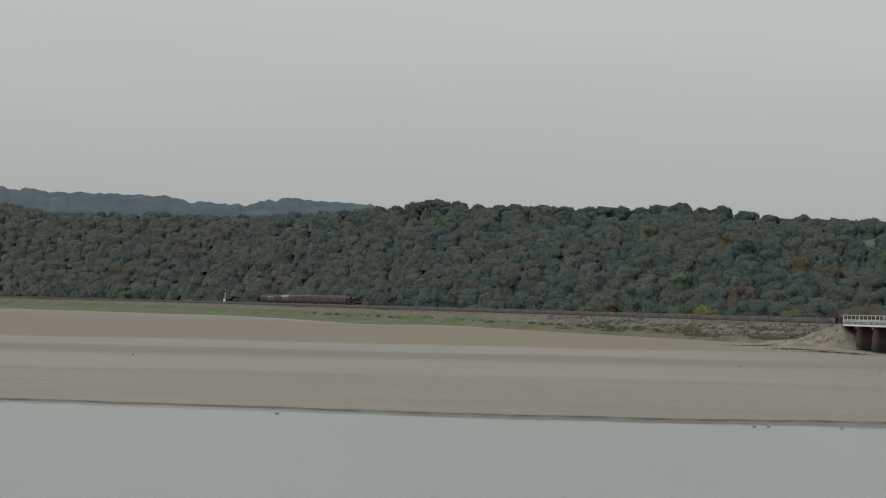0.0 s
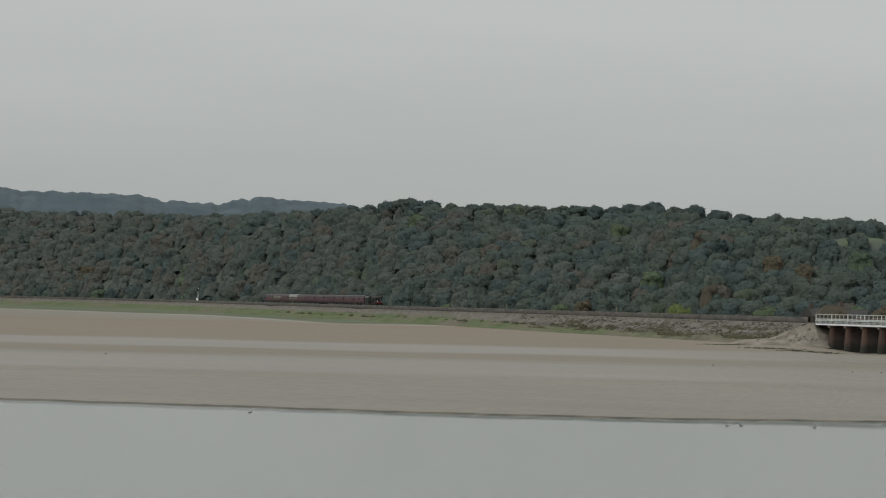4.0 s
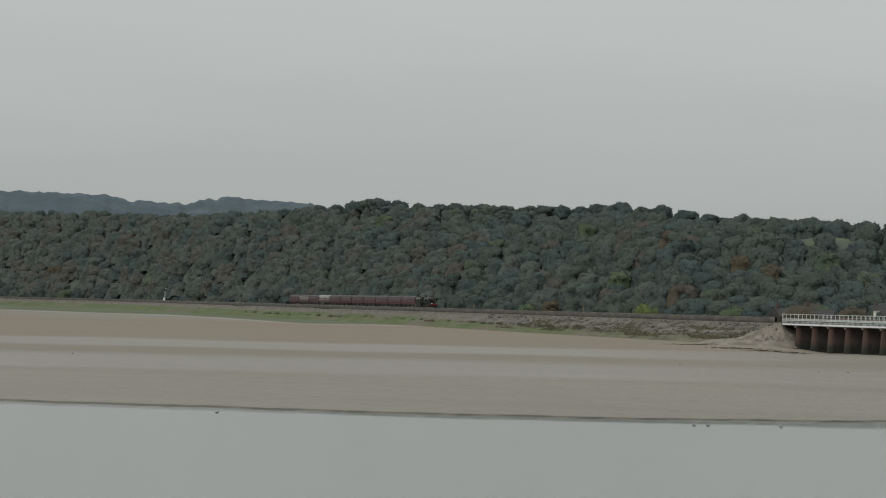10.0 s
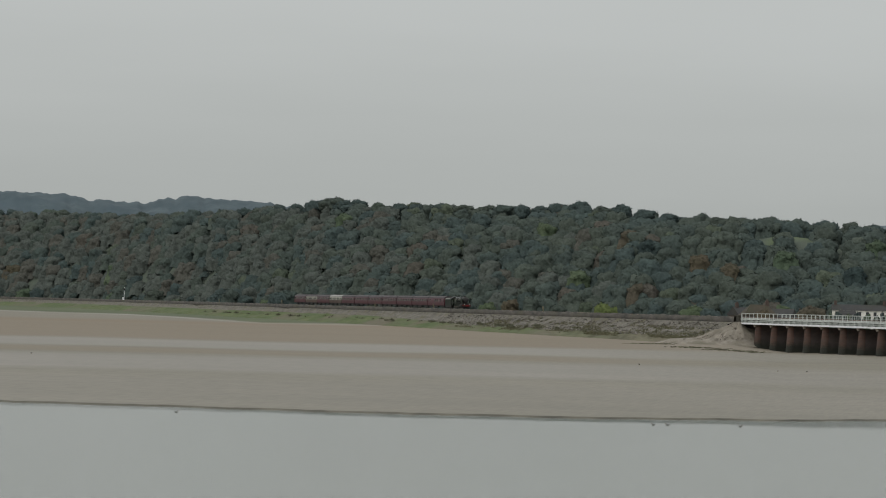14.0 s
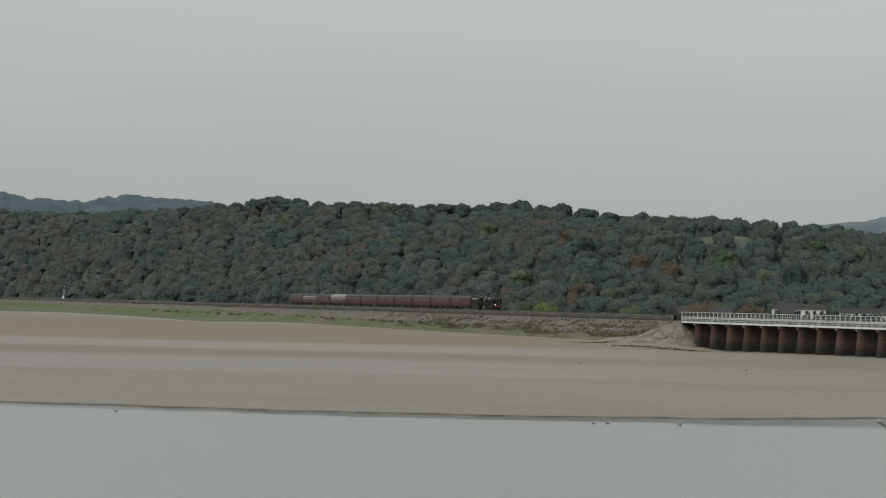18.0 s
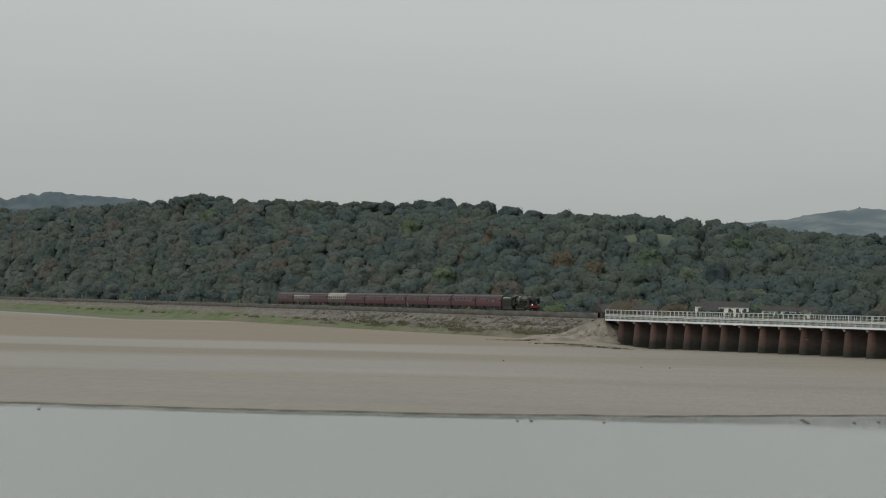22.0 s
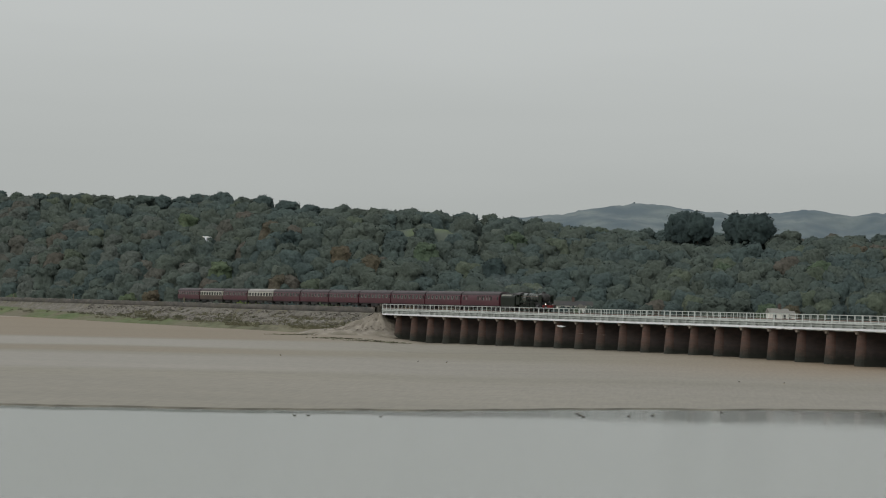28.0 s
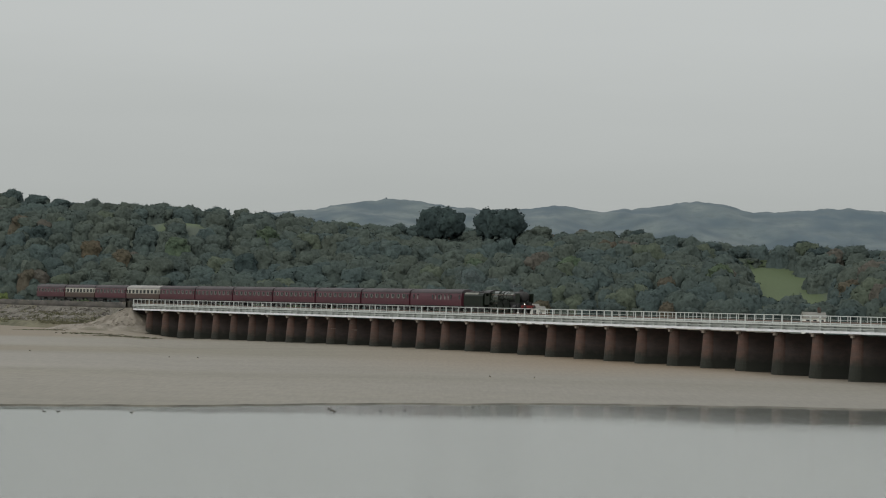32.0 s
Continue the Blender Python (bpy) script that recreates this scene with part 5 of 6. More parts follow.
def lamp_material(power):
    m = bpy.data.materials.new("lamp_glow")
    m.use_nodes = True
    p = m.node_tree.nodes["Principled BSDF"]
    p.inputs["Base Color"].default_value = (0.9, 0.85, 0.75, 1)
    p.inputs["Emission Color"].default_value = (1.0, 0.93, 0.8, 1)
    p.inputs["Emission Strength"].default_value = power
    return m


M_LAMP, M_DIM = lamp_material(2.5), lamp_material(0.12)
M_DIM.node_tree.nodes["Principled BSDF"].inputs["Base Color"].default_value = (0.35, 0.33, 0.3, 1)
MOVERS = []
WHEELS = []


def wheel_mesh(r, material):
    bm = bmesh.new()
    tube(bm, r, r, (0, -0.07, 0), (0, 0.07, 0), 20)
    tube(bm, r + 0.03, r + 0.03, (0, 0.03, 0), (0, 0.07, 0), 20)
    tube(bm, 0.16, 0.16, (0, -0.13, 0), (0, -0.07, 0), 10)
    return finish("wheel", bm, material)


WHEEL_SMALL = wheel_mesh(0.46, M_BLACK)


def coach_meshes(upper, lower, roof):
    half = 9.7
    bm = bmesh.new()
    prism(bm, [(-1.38, 1.02), (-1.41, 1.6), (-1.41, 2.05), (1.41, 2.05), (1.41, 1.6), (1.38, 1.02)], -half, half)
    low = finish("lower_body", bm, lower)
    bm = bmesh.new()
    prism(bm, [(-1.41, 2.05), (-1.38, 2.6), (-1.27, 3.18), (1.27, 3.18), (1.38, 2.6), (1.41, 2.05)], -half, half)
    up = finish("upper_body", bm, upper)
    bm = bmesh.new()
    sec = [(-1.33 * math.cos(math.pi * k / 10), 3.14 + 0.72 * math.sin(math.pi * k / 10)) for k in range(11)]
    prism(bm, sec, -half - 0.04, half + 0.04)
    for x in (-7.5, -4.5, -1.5, 1.5, 4.5, 7.5):
        tube(bm, 0.16, 0.16, (x, 0.0, 3.8), (x, 0.0, 3.93), 8)
    rf = finish("roof", bm, roof)
    return low, up, rf


COACH_PARTS = {}


def coach(kind, index):
    if not COACH_PARTS:
        COACH_PARTS["maroon"] = coach_meshes(M_MAROON, M_MAROON, M_ROOF)
        COACH_PARTS["cream"] = coach_meshes(M_CREAM, M_UMBER, M_ROOF)
        COACH_PARTS["pale"] = coach_meshes(M_CREAM, M_UMBER, M_PALEROOF)
        COACH_PARTS["window"] = boxed("window", M_GLASS, (-0.62, 0.62, -1.425, -1.33, 2.12, 2.86))
        COACH_PARTS["lit"] = boxed("window", M_GLASS, (-0.66, 0.66, -1.425, -1.33, 2.10, 2.88))
        COACH_PARTS["curtain"] = boxed("curtain", M_LINEN, (-0.6, -0.42, -1.435, -1.426, 2.14, 2.84), (0.42, 0.6, -1.435, -1.426, 2.14, 2.84))
        COACH_PARTS["table_lamp"] = boxed("table_lamp", M_LINEN, (-0.16, 0.16, -1.435, -1.426, 2.12, 2.30), bevel=0.003)
        COACH_PARTS["narrow"] = boxed("window", M_GLASS, (-0.27, 0.27, -1.425, -1.33, 2.12, 2.86))
        COACH_PARTS["slim"] = boxed("window", M_CURTAIN, (-0.22, 0.22, -1.425, -1.33, 2.05, 2.95))
        COACH_PARTS["frame"] = boxed("underframe", M_BLACK, (-9.7, 9.7, -1.2, 1.2, 0.82, 1.02), (-2.6, 1.4, -1.15, -0.6, 0.4, 0.82), (-0.6, 2.2, 0.6, 1.15, 0.4, 0.82))
        COACH_PARTS["bogie"] = boxed("bogie", M_BLACK, (-1.9, 1.9, -1.12, -0.95, 0.42, 0.72), (-1.9, 1.9, 0.95, 1.12, 0.42, 0.72), (-0.25, 0.25, -0.95, 0.95, 0.45, 0.8))
        COACH_PARTS["gangway"] = boxed("gangway", M_BLACK, (-0.155, 0.155, -0.55, 0.55, 1.05, 3.2), bevel=0.05)
    names = {"maroon": "maroon passenger coach with a dark grey roof", "cream": "umber and cream dining coach with a dark roof", "pale": "umber and cream coach with a pale roof", "brake": "maroon luggage brake coach next to the engine"}
    base = "maroon" if kind == "brake" else kind
    thing = tagged(new("railway_coach"), names[kind], "railway coach", "coaches of the train")
    low, up, rf = COACH_PARTS[base]
    part("lower_body", low, thing)
    upper = part("upper_body", up, thing, label="" if base == "maroon" else "cream upper panels")
    part("roof", rf, thing)
    part("underframe", COACH_PARTS["frame"], thing)
    xs = [(-7.7, 0), (-5.5, 0), (-3.3, 0), (-1.1, 0), (1.1, 0), (3.3, 0), (5.5, 0), (7.7, 0), (-9.2, 1), (9.2, 1)]
    if kind == "brake":
        xs = [(-8.4, 1), (-6.9, 2), (-1.0, 1), (0.0, 2), (1.3, 1), (2.1, 2), (3.6, 2), (4.9, 2), (5.8, 1), (9.0, 1)]
    for x, n in xs:
        pane = COACH_PARTS["slim" if n == 2 else "narrow" if n else "lit" if base == "maroon" else "window"]
        w = part("window", pane, upper, pose(x, 0, 0))
        if n == 0 and base == "maroon":
            part("curtain", COACH_PARTS["curtain"], w, label="pale curtains")
            part("table_lamp", COACH_PARTS["table_lamp"], w, label="cream table lamp")
        part("window", pane, upper, pose(x, 0, 0, 0, 0, 180))
    for e in (-1, 1):
        b = part("bogie", COACH_PARTS["bogie"], thing, pose(e * 7.0, 0, 0))
        part("gangway", COACH_PARTS["gangway"], thing, pose(e * 9.87, 0, 0))
        for wx in (-1.3, 1.3):
            for wy in (-0.78, 0.78):
                part("wheel", WHEEL_SMALL, b, pose(wx, wy, 0.46))
    MOVERS.append((thing, -COACH * (index + 0.5)))


def build_coaches():
    kinds = ["brake"] + ["maroon"] * 6 + ["pale", "maroon", "cream", "maroon"]
    for i, k in enumerate(kinds):
        coach(k, i)


build_coaches()
build_houses()


def build_lineside():
    """Signal and marker posts beside the track."""
    s = -898.0
    sig = tagged(new("railway_signal"), "grey railway signal post with a white cabinet at its foot", "signal")
    sig.matrix_basis = line_pose(s, -1.4, RAIL - 0.3)
    bm = bmesh.new()
    tube(bm, 0.13, 0.11, (0, 0, -0.2), (0, 0, 6.4), 10)
    part("post", finish("post", bm, M_WHITE), sig)
    head = part("signal_head", boxed("signal_head", M_BLACK, (0.1, 0.5, -0.35, 0.35, 5.2, 6.6), bevel=0.05), sig)
    part("arm", boxed("arm", M_WHITE, (-0.05, 1.6, -0.14, 0.14, 6.35, 6.7)), sig)
    part("cabinet", boxed("cabinet", M_WHITE, (-3.2, -1.4, -0.4, 0.4, -0.2, 1.7), bevel=0.03), sig)
    for x, h in ((-490, 1.5), (-265, 1.4), (-340, 1.0), (-620, 1.3), (-152, 1.2)):
        m = tagged(new("marker_post"), "small weathered yellow marker post beside the track", "post", "marker posts")
        m.matrix_basis = line_pose(x, -2.8, 8.75)
        part("stake", boxed("stake", M_MARK, (-0.12, 0.12, -0.12, 0.12, -0.1, h)), m)
        part("plate", boxed("plate", M_MARK, (-0.45, 0.45, -0.16, -0.121, h * 0.45, h + 0.15)), m)


M_MARK = mat("faded_yellow_paint", (0.12, 0.11, 0.075), (0.16, 0.14, 0.09), 1.0, 0.8)
build_lineside()


def build_tender():
    thing = tagged(new("tender"), "dark green six-wheeled coal tender", "tender")
    bm = bmesh.new()
    prism(bm, [(-1.3, 1.1), (-1.3, 2.75), (-1.12, 3.15), (-0.95, 3.25), (0.95, 3.25), (1.12, 3.15), (1.3, 2.75), (1.3, 1.1)], -3.5, 3.4)
    part("tank", finish("tank", bm, M_GREEN), thing)
    bm = bmesh.new()
    prism(bm, [(-1.24, 3.0), (-1.16, 3.19), (-0.97, 3.31), (-0.90, 3.29), (-1.10, 3.14), (-1.18, 3.0)], -3.3, 1.6)
    part("top_plate", finish("top_plate", bm, M_TANKTOP), thing, label="pale curved top plate")
    bm = bmesh.new()
    rng = random.Random(4)
    for k in range(60):
        p = (rng.uniform(-2.6, 3.2), rng.uniform(-0.8, 0.8), 3.2 + rng.uniform(0, 0.25))
        bmesh.ops.create_icosphere(bm, subdivisions=1, radius=rng.uniform(0.12, 0.26), matrix=Matrix.Translation(p))
    tagged(part("coal", finish("coal", bm, M_BLACK), thing), kind="stuff")
    part("frame", boxed("frame", M_BLACK, (-3.6, 3.5, -1.15, -1.02, 0.45, 1.1), (-3.6, 3.5, 1.02, 1.15, 0.45, 1.1)), thing)
    w = wheel_mesh(0.65, M_BLACK)
    for x in (-2.3, 0.0, 2.3):
        for y in (-0.78, 0.78):
            part("wheel", w, thing, pose(x, y, 0.65))
    MOVERS.append((thing, 3.9))


build_tender()


def build_engine():
    """A three-cylinder express 4-6-0: x forward, its origin amidships on the rails."""
    thing = tagged(new("steam_locomotive"), "dark green express steam locomotive with red buffer beam", "locomotive")
    zc = 2.72
    bm = bmesh.new()
    tube(bm, 0.88, 0.84, (-2.6, 0, zc), (2.6, 0, zc), 28)
    part("boiler", finish("boiler", bm, M_SILVER, True), thing)
    bm = bmesh.new()
    prism(bm, [(-0.92, 1.5), (-0.98, 2.7), (-0.80, 3.35), (-0.45, 3.62), (0.45, 3.62), (0.80, 3.35), (0.98, 2.7), (0.92, 1.5)], -4.9, -2.55)
    part("firebox", finish("firebox", bm, M_SILVER), thing)
    bm = bmesh.new()
    tube(bm, 0.90, 0.90, (2.6, 0, zc), (5.0, 0, zc), 28)
    tube(bm, 0.86, 0.70, (5.0, 0, zc), (5.16, 0, zc), 28)
    part("smokebox", finish("smokebox", bm, M_BLACK, True), thing, label="matt black smokebox")
    for x in (-2.5, -1.2, 0.1, 1.4, 2.55):
        bm = bmesh.new()
        tube(bm, 0.905, 0.905, (x - 0.05, 0, zc), (x + 0.05, 0, zc), 28)
        part("boiler_band", finish("boiler_band", bm, M_BLACK), thing)
    for y in (-0.92, 0.92):
        bm = bmesh.new()
        tube(bm, 0.05, 0.05, (-4.8, y, 3.0), (4.9, y, 3.0), 6)
        part("handrail", finish("handrail", bm, M_RAIL), thing)
    for x in (-4.2, -1.9, 0.4):
        for y in (-1.1, 1.1):
            bm = bmesh.new()
            tube(bm, 1.12, 1.12, (x, y - 0.12, 1.02), (x, y + 0.12, 1.02), 24)
            bmesh.ops.bisect_plane(bm, geom=bm.verts[:] + bm.edges[:] + bm.faces[:], plane_co=(0, 0, 1.8), plane_no=(0, 0, -1), clear_outer=True)
            part("splasher", finish("splasher", bm, M_GREEN), thing)
    part("front_steps", boxed("front_steps", M_BLACK, (4.9, 5.3, -1.32, -1.2, 0.5, 1.72), (4.9, 5.3, 1.2, 1.32, 0.5, 1.72)), thing)
    part("smokebox_door", boxed("smokebox_door", M_BLACK, (5.16, 5.22, -0.55, 0.55, zc - 0.04, zc + 0.04), (5.16, 5.24, -0.04, 0.04, zc - 0.4, zc + 0.4)), thing)
    bm = bmesh.new()
    tube(bm, 0.36, 0.30, (3.8, 0, zc + 0.82), (3.8, 0, 3.85), 16)
    tube(bm, 0.36, 0.36, (3.8, 0, 3.85), (3.8, 0, 3.97), 16)
    part("chimney", finish("chimney", bm, M_BLACK), thing)
    bm = bmesh.new()
    tube(bm, 0.38, 0.2, (0.6, 0, zc + 0.78), (0.6, 0, 3.85), 16)
    part("dome", finish("dome", bm, M_GREEN), thing)
    bm = bmesh.new()
    box(bm, -6.6, -4.9, -1.3, -1.22, 1.3, 2.75)
    box(bm, -6.6, -6.1, -1.3, -1.22, 2.75, 3.3)
    box(bm, -5.2, -4.9, -1.3, -1.22, 2.75, 3.3)
    box(bm, -6.6, -4.9, 1.22, 1.3, 1.3, 3.3)
    box(bm, -4.98, -4.9, -1.22, 1.22, 1.3, 3.3)
    cab = part("cab", finish("cab", bm, M_GREEN), thing)
    bm = bmesh.new()
    prism(bm, [(-1.36 * math.cos(math.pi * k / 8), 3.26 + 0.55 * math.sin(math.pi * k / 8)) for k in range(9)], -7.0, -4.75)
    part("cab_roof", finish("cab_roof", bm, M_BLACK), cab)
    part("running_board", boxed("running_board", M_GREEN, (-4.9, 5.6, -1.32, -0.95, 1.72, 1.80), (-4.9, 5.6, 0.95, 1.32, 1.72, 1.80), (5.2, 6.2, -1.3, 1.3, 1.30, 1.38)), thing)
    part("frames", boxed("frames", M_BLACK, (-6.4, 6.2, -0.6, -0.52, 0.5, 1.9), (-6.4, 6.2, 0.52, 0.6, 0.5, 1.9), (3.0, 5.0, -0.6, 0.6, 1.5, 1.95)), thing)
    defl = boxed("smoke_deflector", M_GREEN, (4.1, 5.7, -0.03, 0.03, 1.8, 3.3), bevel=0.02)
    for y in (-1.28, 1.28):
        part("smoke_deflector", defl, thing, pose(0, y, 0))
    bm = bmesh.new()
    tube(bm, 0.42, 0.42, (3.5, -1.12, 0.98), (4.6, -1.12, 0.98), 16)
    tube(bm, 0.42, 0.42, (3.5, 1.12, 0.98), (4.6, 1.12, 0.98), 16)
    part("cylinders", finish("cylinders", bm, M_BLACK), thing)
    beam = part("buffer_beam", boxed("buffer_beam", M_RED, (6.2, 6.35, -1.3, 1.3, 0.80, 1.32), bevel=0.02), thing, label="bright red buffer beam")
    for y in (-0.87, 0.87):
        bm = bmesh.new()
        tube(bm, 0.11, 0.09, (6.35, y, 1.06), (6.85, y, 1.06), 12)
        tube(bm, 0.23, 0.23, (6.85, y, 1.06), (6.91, y, 1.06), 16)
        part("buffer", finish("buffer", bm, M_BLACK), beam)
    bm = bmesh.new()
    bmesh.ops.create_icosphere(bm, subdivisions=2, radius=0.085)
    glow = finish("headlamp", bm, M_LAMP)
    dim = glow.copy()
    dim.materials[0] = M_DIM
    for y, glow in ((-0.75, glow), (0.75, dim)):
        part("headlamp", glow, thing, pose(6.4, y, 1.52), "lit white headlamp")
    big, small = wheel_mesh(1.02, M_GREEN), wheel_mesh(0.5, M_BLACK)
    for x in (-4.2, -1.9, 0.4):
        for y in (-0.8, 0.8):
            WHEELS.append((part("driving_wheel", big, thing, pose(x, y, 1.02)), x, y))
    for x in (3.0, 5.0):
        for y in (-0.8, 0.8):
            part("bogie_wheel", small, thing, pose(x, y, 0.5))
    part("coupling_rod", boxed("coupling_rod", M_RAIL, (-4.4, 0.6, -1.0, -0.92, 0.55, 0.68)), thing)
    MOVERS.append((thing, 14.6))


build_engine()


def smoke_material(name, thick):
    m = bpy.data.materials.new(name)
    m.use_nodes = True
    n, l = m.node_tree.nodes, m.node_tree.links
    tr, df, mx = n.new("ShaderNodeBsdfTransparent"), n.new("ShaderNodeBsdfDiffuse"), n.new("ShaderNodeMixShader")
    df.inputs["Color"].default_value = (0.30, 0.33, 0.34, 1)
    no, mr = n.new("ShaderNodeTexNoise"), n.new("ShaderNodeMapRange")
    no.inputs["Scale"].default_value, no.inputs["Detail"].default_value = 1.3, 5.0
    mr.inputs["From Min"].default_value, mr.inputs["From Max"].default_value = 0.38, 0.68
    mr.inputs["To Min"].default_value, mr.inputs["To Max"].default_value = 0.0, thick
    tc = n.new("ShaderNodeTexCoord")
    l.new(tc.outputs["Object"], no.inputs["Vector"])
    l.new(no.outputs["Fac"], mr.inputs["Value"])
    l.new(mr.outputs[0], mx.inputs["Fac"])
    l.new(tr.outputs[0], mx.inputs[1])
    l.new(df.outputs[0], mx.inputs[2])
    l.new(mx.outputs[0], n["Material Output"].inputs["Surface"])
    return m


def build_smoke():
    """Thin grey exhaust drifting back over the train."""
    rng = np.random.default_rng(31)
    thing = tagged(new("exhaust_smoke"), "thin grey smoke trailing back from the chimney", "smoke")
    kinds = []
    for thick in (0.13, 0.06):
        bm = bmesh.new()
        bmesh.ops.create_icosphere(bm, subdivisions=3, radius=1.0)
        for v in bm.verts:
            v.co *= 1 + 0.16 * float(wave(v.co.x * 3 + thick, v.co.y * 3 + v.co.z * 2, 1.0))
        kinds.append(finish("puff", bm, smoke_material("smoke", thick), True))
    for k in range(3):
        x = -1.0 - 9.0 * k
        r = 0.7 + 0.35 * k + rng.uniform(0, 0.2)
        ob = part("puff", kinds[0 if k < 1 else 1], thing, pose(x, rng.uniform(-0.5, 0.5), 4.5 + 1.1 * math.sqrt(k) + rng.uniform(-0.3, 0.3), 0, 0, rng.uniform(0, 360)) @ Matrix.Diagonal((r * 2.6, r * 1.2, r * 0.8, 1)))
        ob.visible_shadow = False
    MOVERS.append((thing, 18.3))


build_smoke()


# ---- birds ----
M_GULL = mat("white_plumage", (0.62, 0.62, 0.61), (0.70, 0.70, 0.69), 4.0, 0.8)
M_GREYWING = mat("grey_plumage", (0.34, 0.35, 0.37), (0.42, 0.43, 0.45), 4.0, 0.8)
M_DUCK = mat("dark_plumage", (0.035, 0.032, 0.028), (0.06, 0.052, 0.045), 5.0, 0.8)
M_BEAK = mat("beak", (0.35, 0.25, 0.06), (0.40, 0.28, 0.08), 5.0, 0.6)
FLYERS = []


def blob(name, material, rx, ry, rz, c=(0, 0, 0)):
    bm = bmesh.new()
    bmesh.ops.create_icosphere(bm, subdivisions=2, radius=1, matrix=Matrix.Translation(c) @ Matrix.Diagonal((rx, ry, rz, 1)))
    return finish(name, bm, material, True)


def water_bird(az, drop, turn, dark=True):
    d = EYE / drop
    ob = tagged(new("water_bird"), "small dark duck afloat on the channel" if dark else "white gull afloat on the channel", "bird", "birds on the water")
    p = at(az, d)
    ob.matrix_basis = pose(p.x, p.y, 0.03, 0, 0, turn) @ Matrix.Scale(0.5, 4)
    body_m = M_DUCK if dark else M_GULL
    part("body", blob("body", body_m, 0.30, 0.14, 0.13), ob)
    part("tail", blob("tail", body_m, 0.12, 0.06, 0.04, (-0.32, 0, 0.07)), ob)
    head = part("head", blob("head", body_m, 0.09, 0.07, 0.08, (0.26, 0, 0.24)), ob)
    part("beak", blob("beak", M_BEAK, 0.06, 0.025, 0.02, (0.37, 0, 0.22)), head)


def sand_bird(az, drop, turn):
    d = (EYE - 1.2) / drop
    z = float(ground_height(np.array(az), np.array(d)))
    d = (EYE - z) / drop
    z = float(ground_height(np.array(az), np.array(d)))
    ob = tagged(new("wading_bird"), "dark wading bird standing on the wet sand", "bird", "birds on the sand")
    p = at(az, d)
    ob.matrix_basis = pose(p.x, p.y, z, 0, 0, turn) @ Matrix.Scale(0.5, 4)
    part("body", blob("body", M_DUCK, 0.24, 0.12, 0.13, (0, 0, 0.36)), ob)
    part("head", blob("head", M_DUCK, 0.08, 0.06, 0.07, (0.22, 0, 0.52)), ob)
    for y in (-0.05, 0.05):
        bm = bmesh.new()
        tube(bm, 0.018, 0.014, (0, y, 0), (0, y, 0.28), 6)
        part("leg", finish("leg", bm, M_BEAK), ob)


def build_birds():
    for k, (a, e) in enumerate(((-0.3073, 0.0399), (-0.1389, 0.0405), (-0.1340, 0.0404), (-0.1084, 0.0403), (-0.0389, 0.0375), (-0.0369, 0.0385), (-0.0380, 0.0380), (-0.0208, 0.0379), (-0.0124, 0.0375), (0.0118, 0.0358), (0.0674, 0.0353), (0.0822, 0.0343))):
        water_bird(a, e, (20, 160, 195, 340)[k % 4])
    for k, (a, e) in enumerate(((-0.3584, 0.0199), (-0.1443, 0.0189), (-0.0957, 0.0208), (-0.0856, 0.0208), (0.0177, 0.0256), (0.0334, 0.0258))):
        sand_bird(a, e, (10, 170, 60)[k % 3])


build_birds()


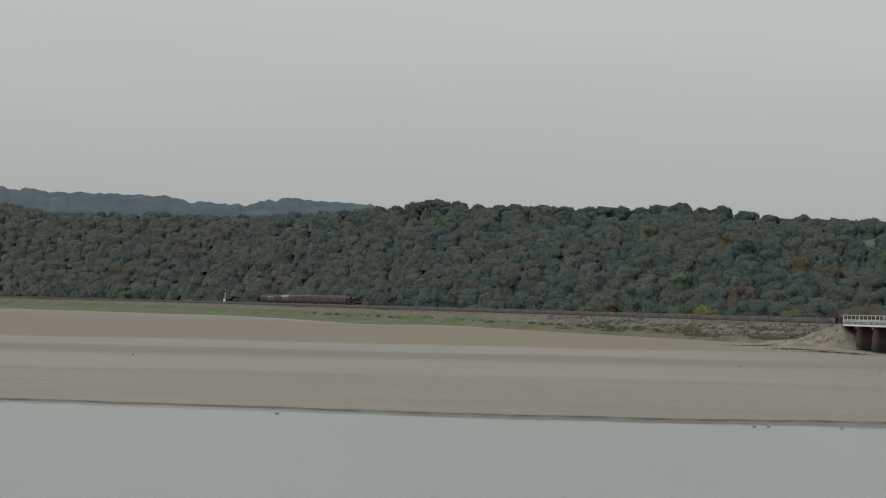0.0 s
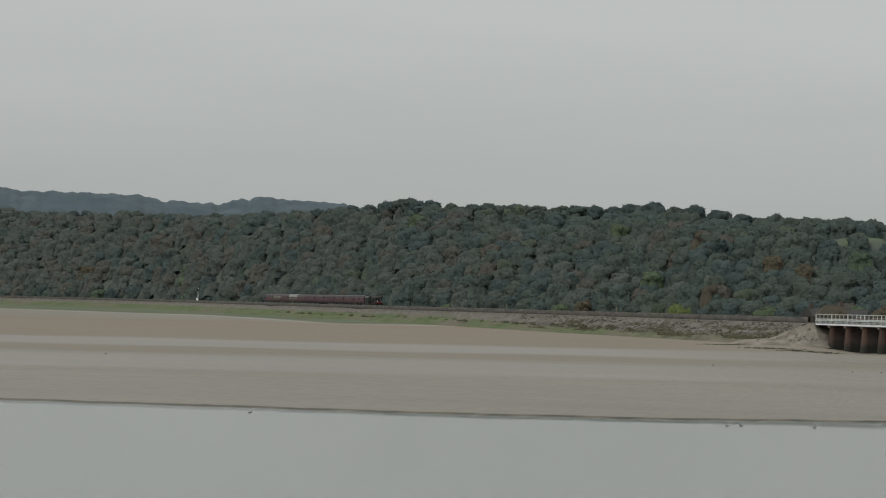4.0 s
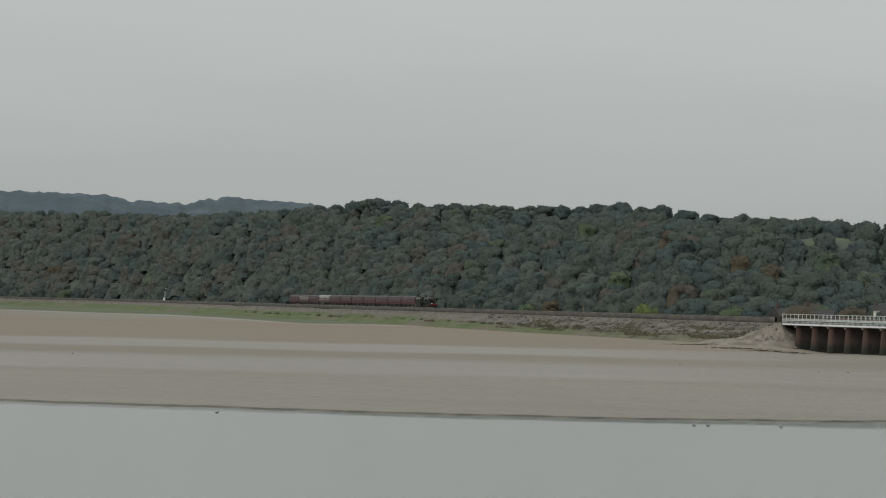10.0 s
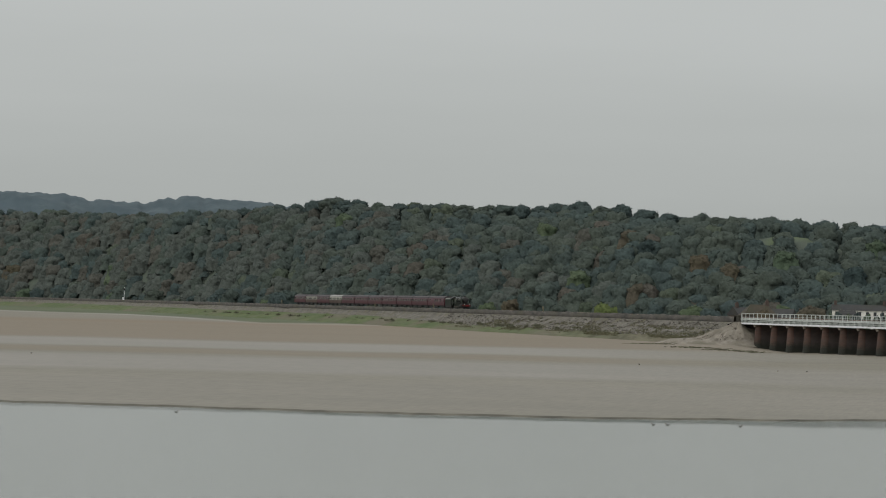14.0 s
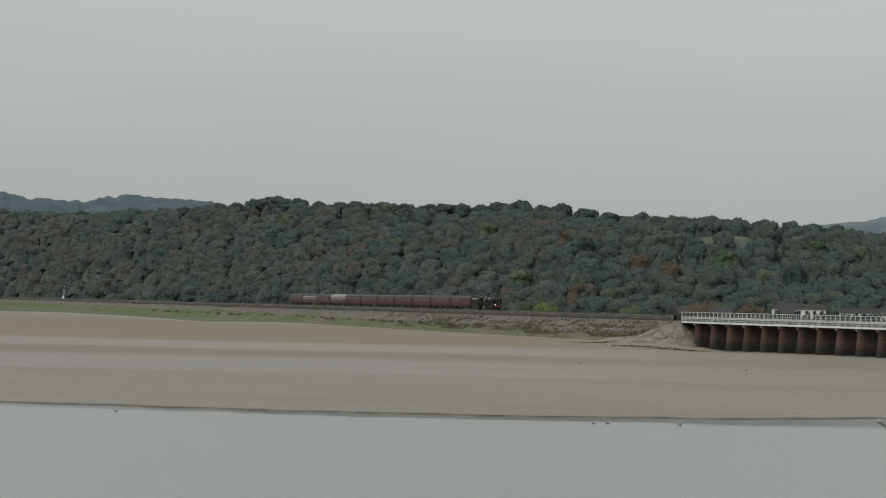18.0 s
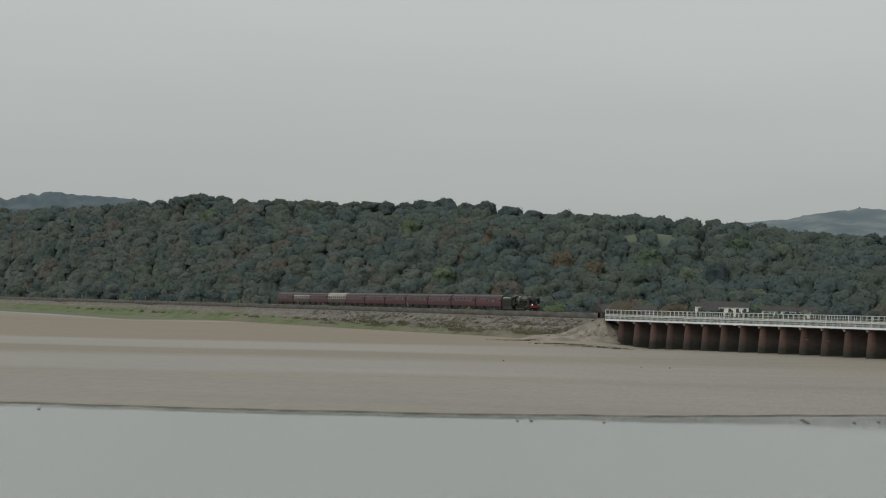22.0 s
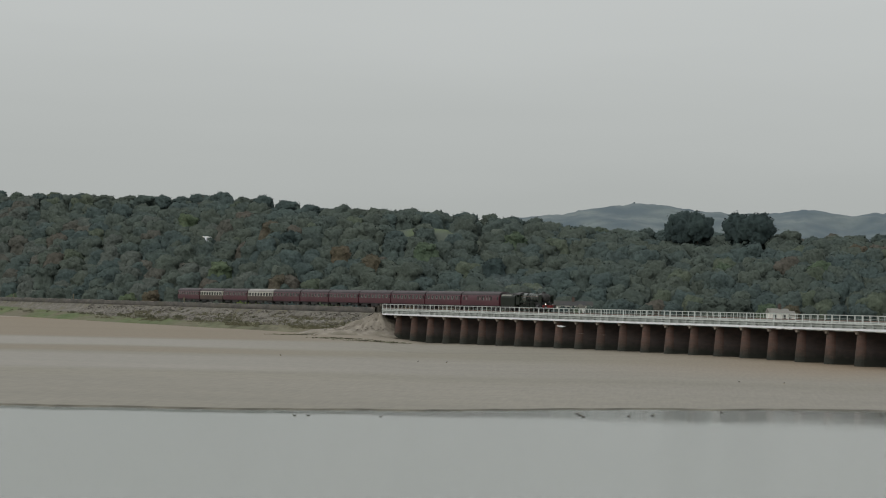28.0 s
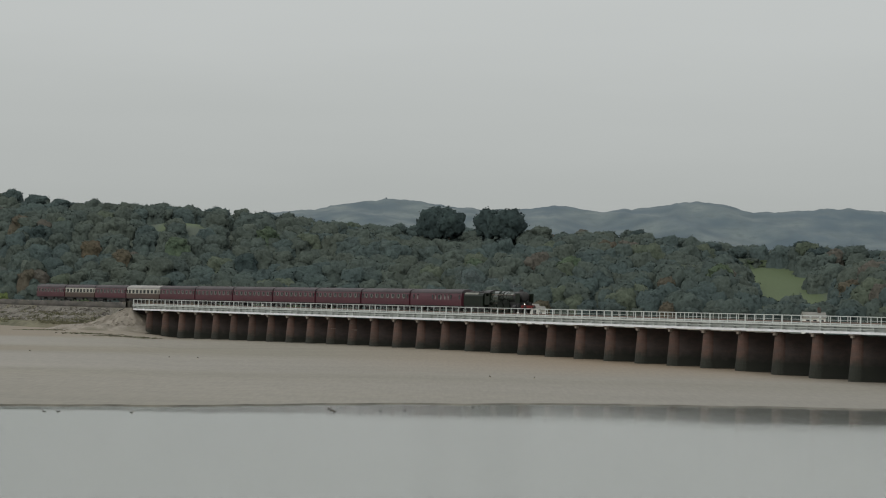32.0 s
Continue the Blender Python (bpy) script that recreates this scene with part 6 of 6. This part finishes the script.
def gull(az, el, t0, rate, d, climb=0.0):
    """A gull that flies past in a straight line to the left; seen at az, el at t0."""
    ob = tagged(new("flying_gull"), "white gull in flight with grey wings", "bird", "gulls in flight")
    part("body", blob("body", M_GULL, 0.24, 0.07, 0.07), ob)
    part("tail", blob("tail", M_GULL, 0.10, 0.06, 0.015, (-0.28, 0, 0.01)), ob)
    head = part("head", blob("head", M_GULL, 0.07, 0.05, 0.05, (0.25, 0, 0.03)), ob)
    part("beak", blob("beak", M_BEAK, 0.04, 0.014, 0.014, (0.33, 0, 0.025)), head)
    wings = []
    for e in (-1, 1):
        bm = bmesh.new()
        rows = ((0.04, 0.13, 0.015), (0.26, 0.11, 0.04), (0.45, 0.05, 0.045), (0.58, -0.07, 0.03))
        lo, hi = [], []
        for q, (y, x, z) in enumerate(rows):
            c = 0.17 - 0.04 * q
            lo.append((bm.verts.new((x, e * y, z)), bm.verts.new((x - c, e * y, z - 0.01))))
            hi.append((bm.verts.new((x - 0.02, e * y, z + 0.025)), bm.verts.new((x - c, e * y, z + 0.005))))
        for q in range(3):
            for f in ((lo[q][0], lo[q][1], lo[q + 1][1], lo[q + 1][0]), (hi[q][0], hi[q][1], hi[q + 1][1], hi[q + 1][0]), (lo[q][0], hi[q][0], hi[q + 1][0], lo[q + 1][0]), (lo[q][1], hi[q][1], hi[q + 1][1], lo[q + 1][1])):
                bm.faces.new(f)
        bm.faces.new((lo[3][0], lo[3][1], hi[3][1], hi[3][0]))
        wings.append((part("wing", finish("wing", bm, M_GREYWING), ob), e))
    FLYERS.append((ob, wings, d * math.tan(az), d, EYE + el * d, t0, rate * d, climb))


gull(-0.1713, 0.0226, 28.0, -0.060, 215.0)
gull(-0.0454, -0.0063, 28.0, -0.048, 230.0, -0.84)


# ---- what moves ----
def motions():
    times = [0, 0.1, 0.2, 0.5] + list(range(1, 32)) + [31.5, 31.8, 31.9, 32]
    for thing, lead in MOVERS:
        walk(thing, [(t, line_pose(START + SPEED * t + lead, 4.5, RAIL)) for t in times])
    for n_, (bird, wings, x, y, z, t0, speed, climb) in enumerate(FLYERS):
        walk(bird, [(t, pose(x + speed * (t - t0), y, z + climb * (t - t0) + 0.1 * math.sin(t * 1.3), 0, 0, 180)) for t in times])
        for wing, e in wings:
            walk(wing, [(k / 15, pose(0, 0, 0, -e * (8 - 34 * math.sin(k / 15 * 15.0 + n_)), 0, 0)) for k in range(481)])
    for wheel, x, y in WHEELS:
        walk(wheel, [(k / 15, pose(x, y, 1.02) @ Matrix.Rotation(SPEED * k / 15 / 1.02, 4, "Y")) for k in range(481)])


motions()
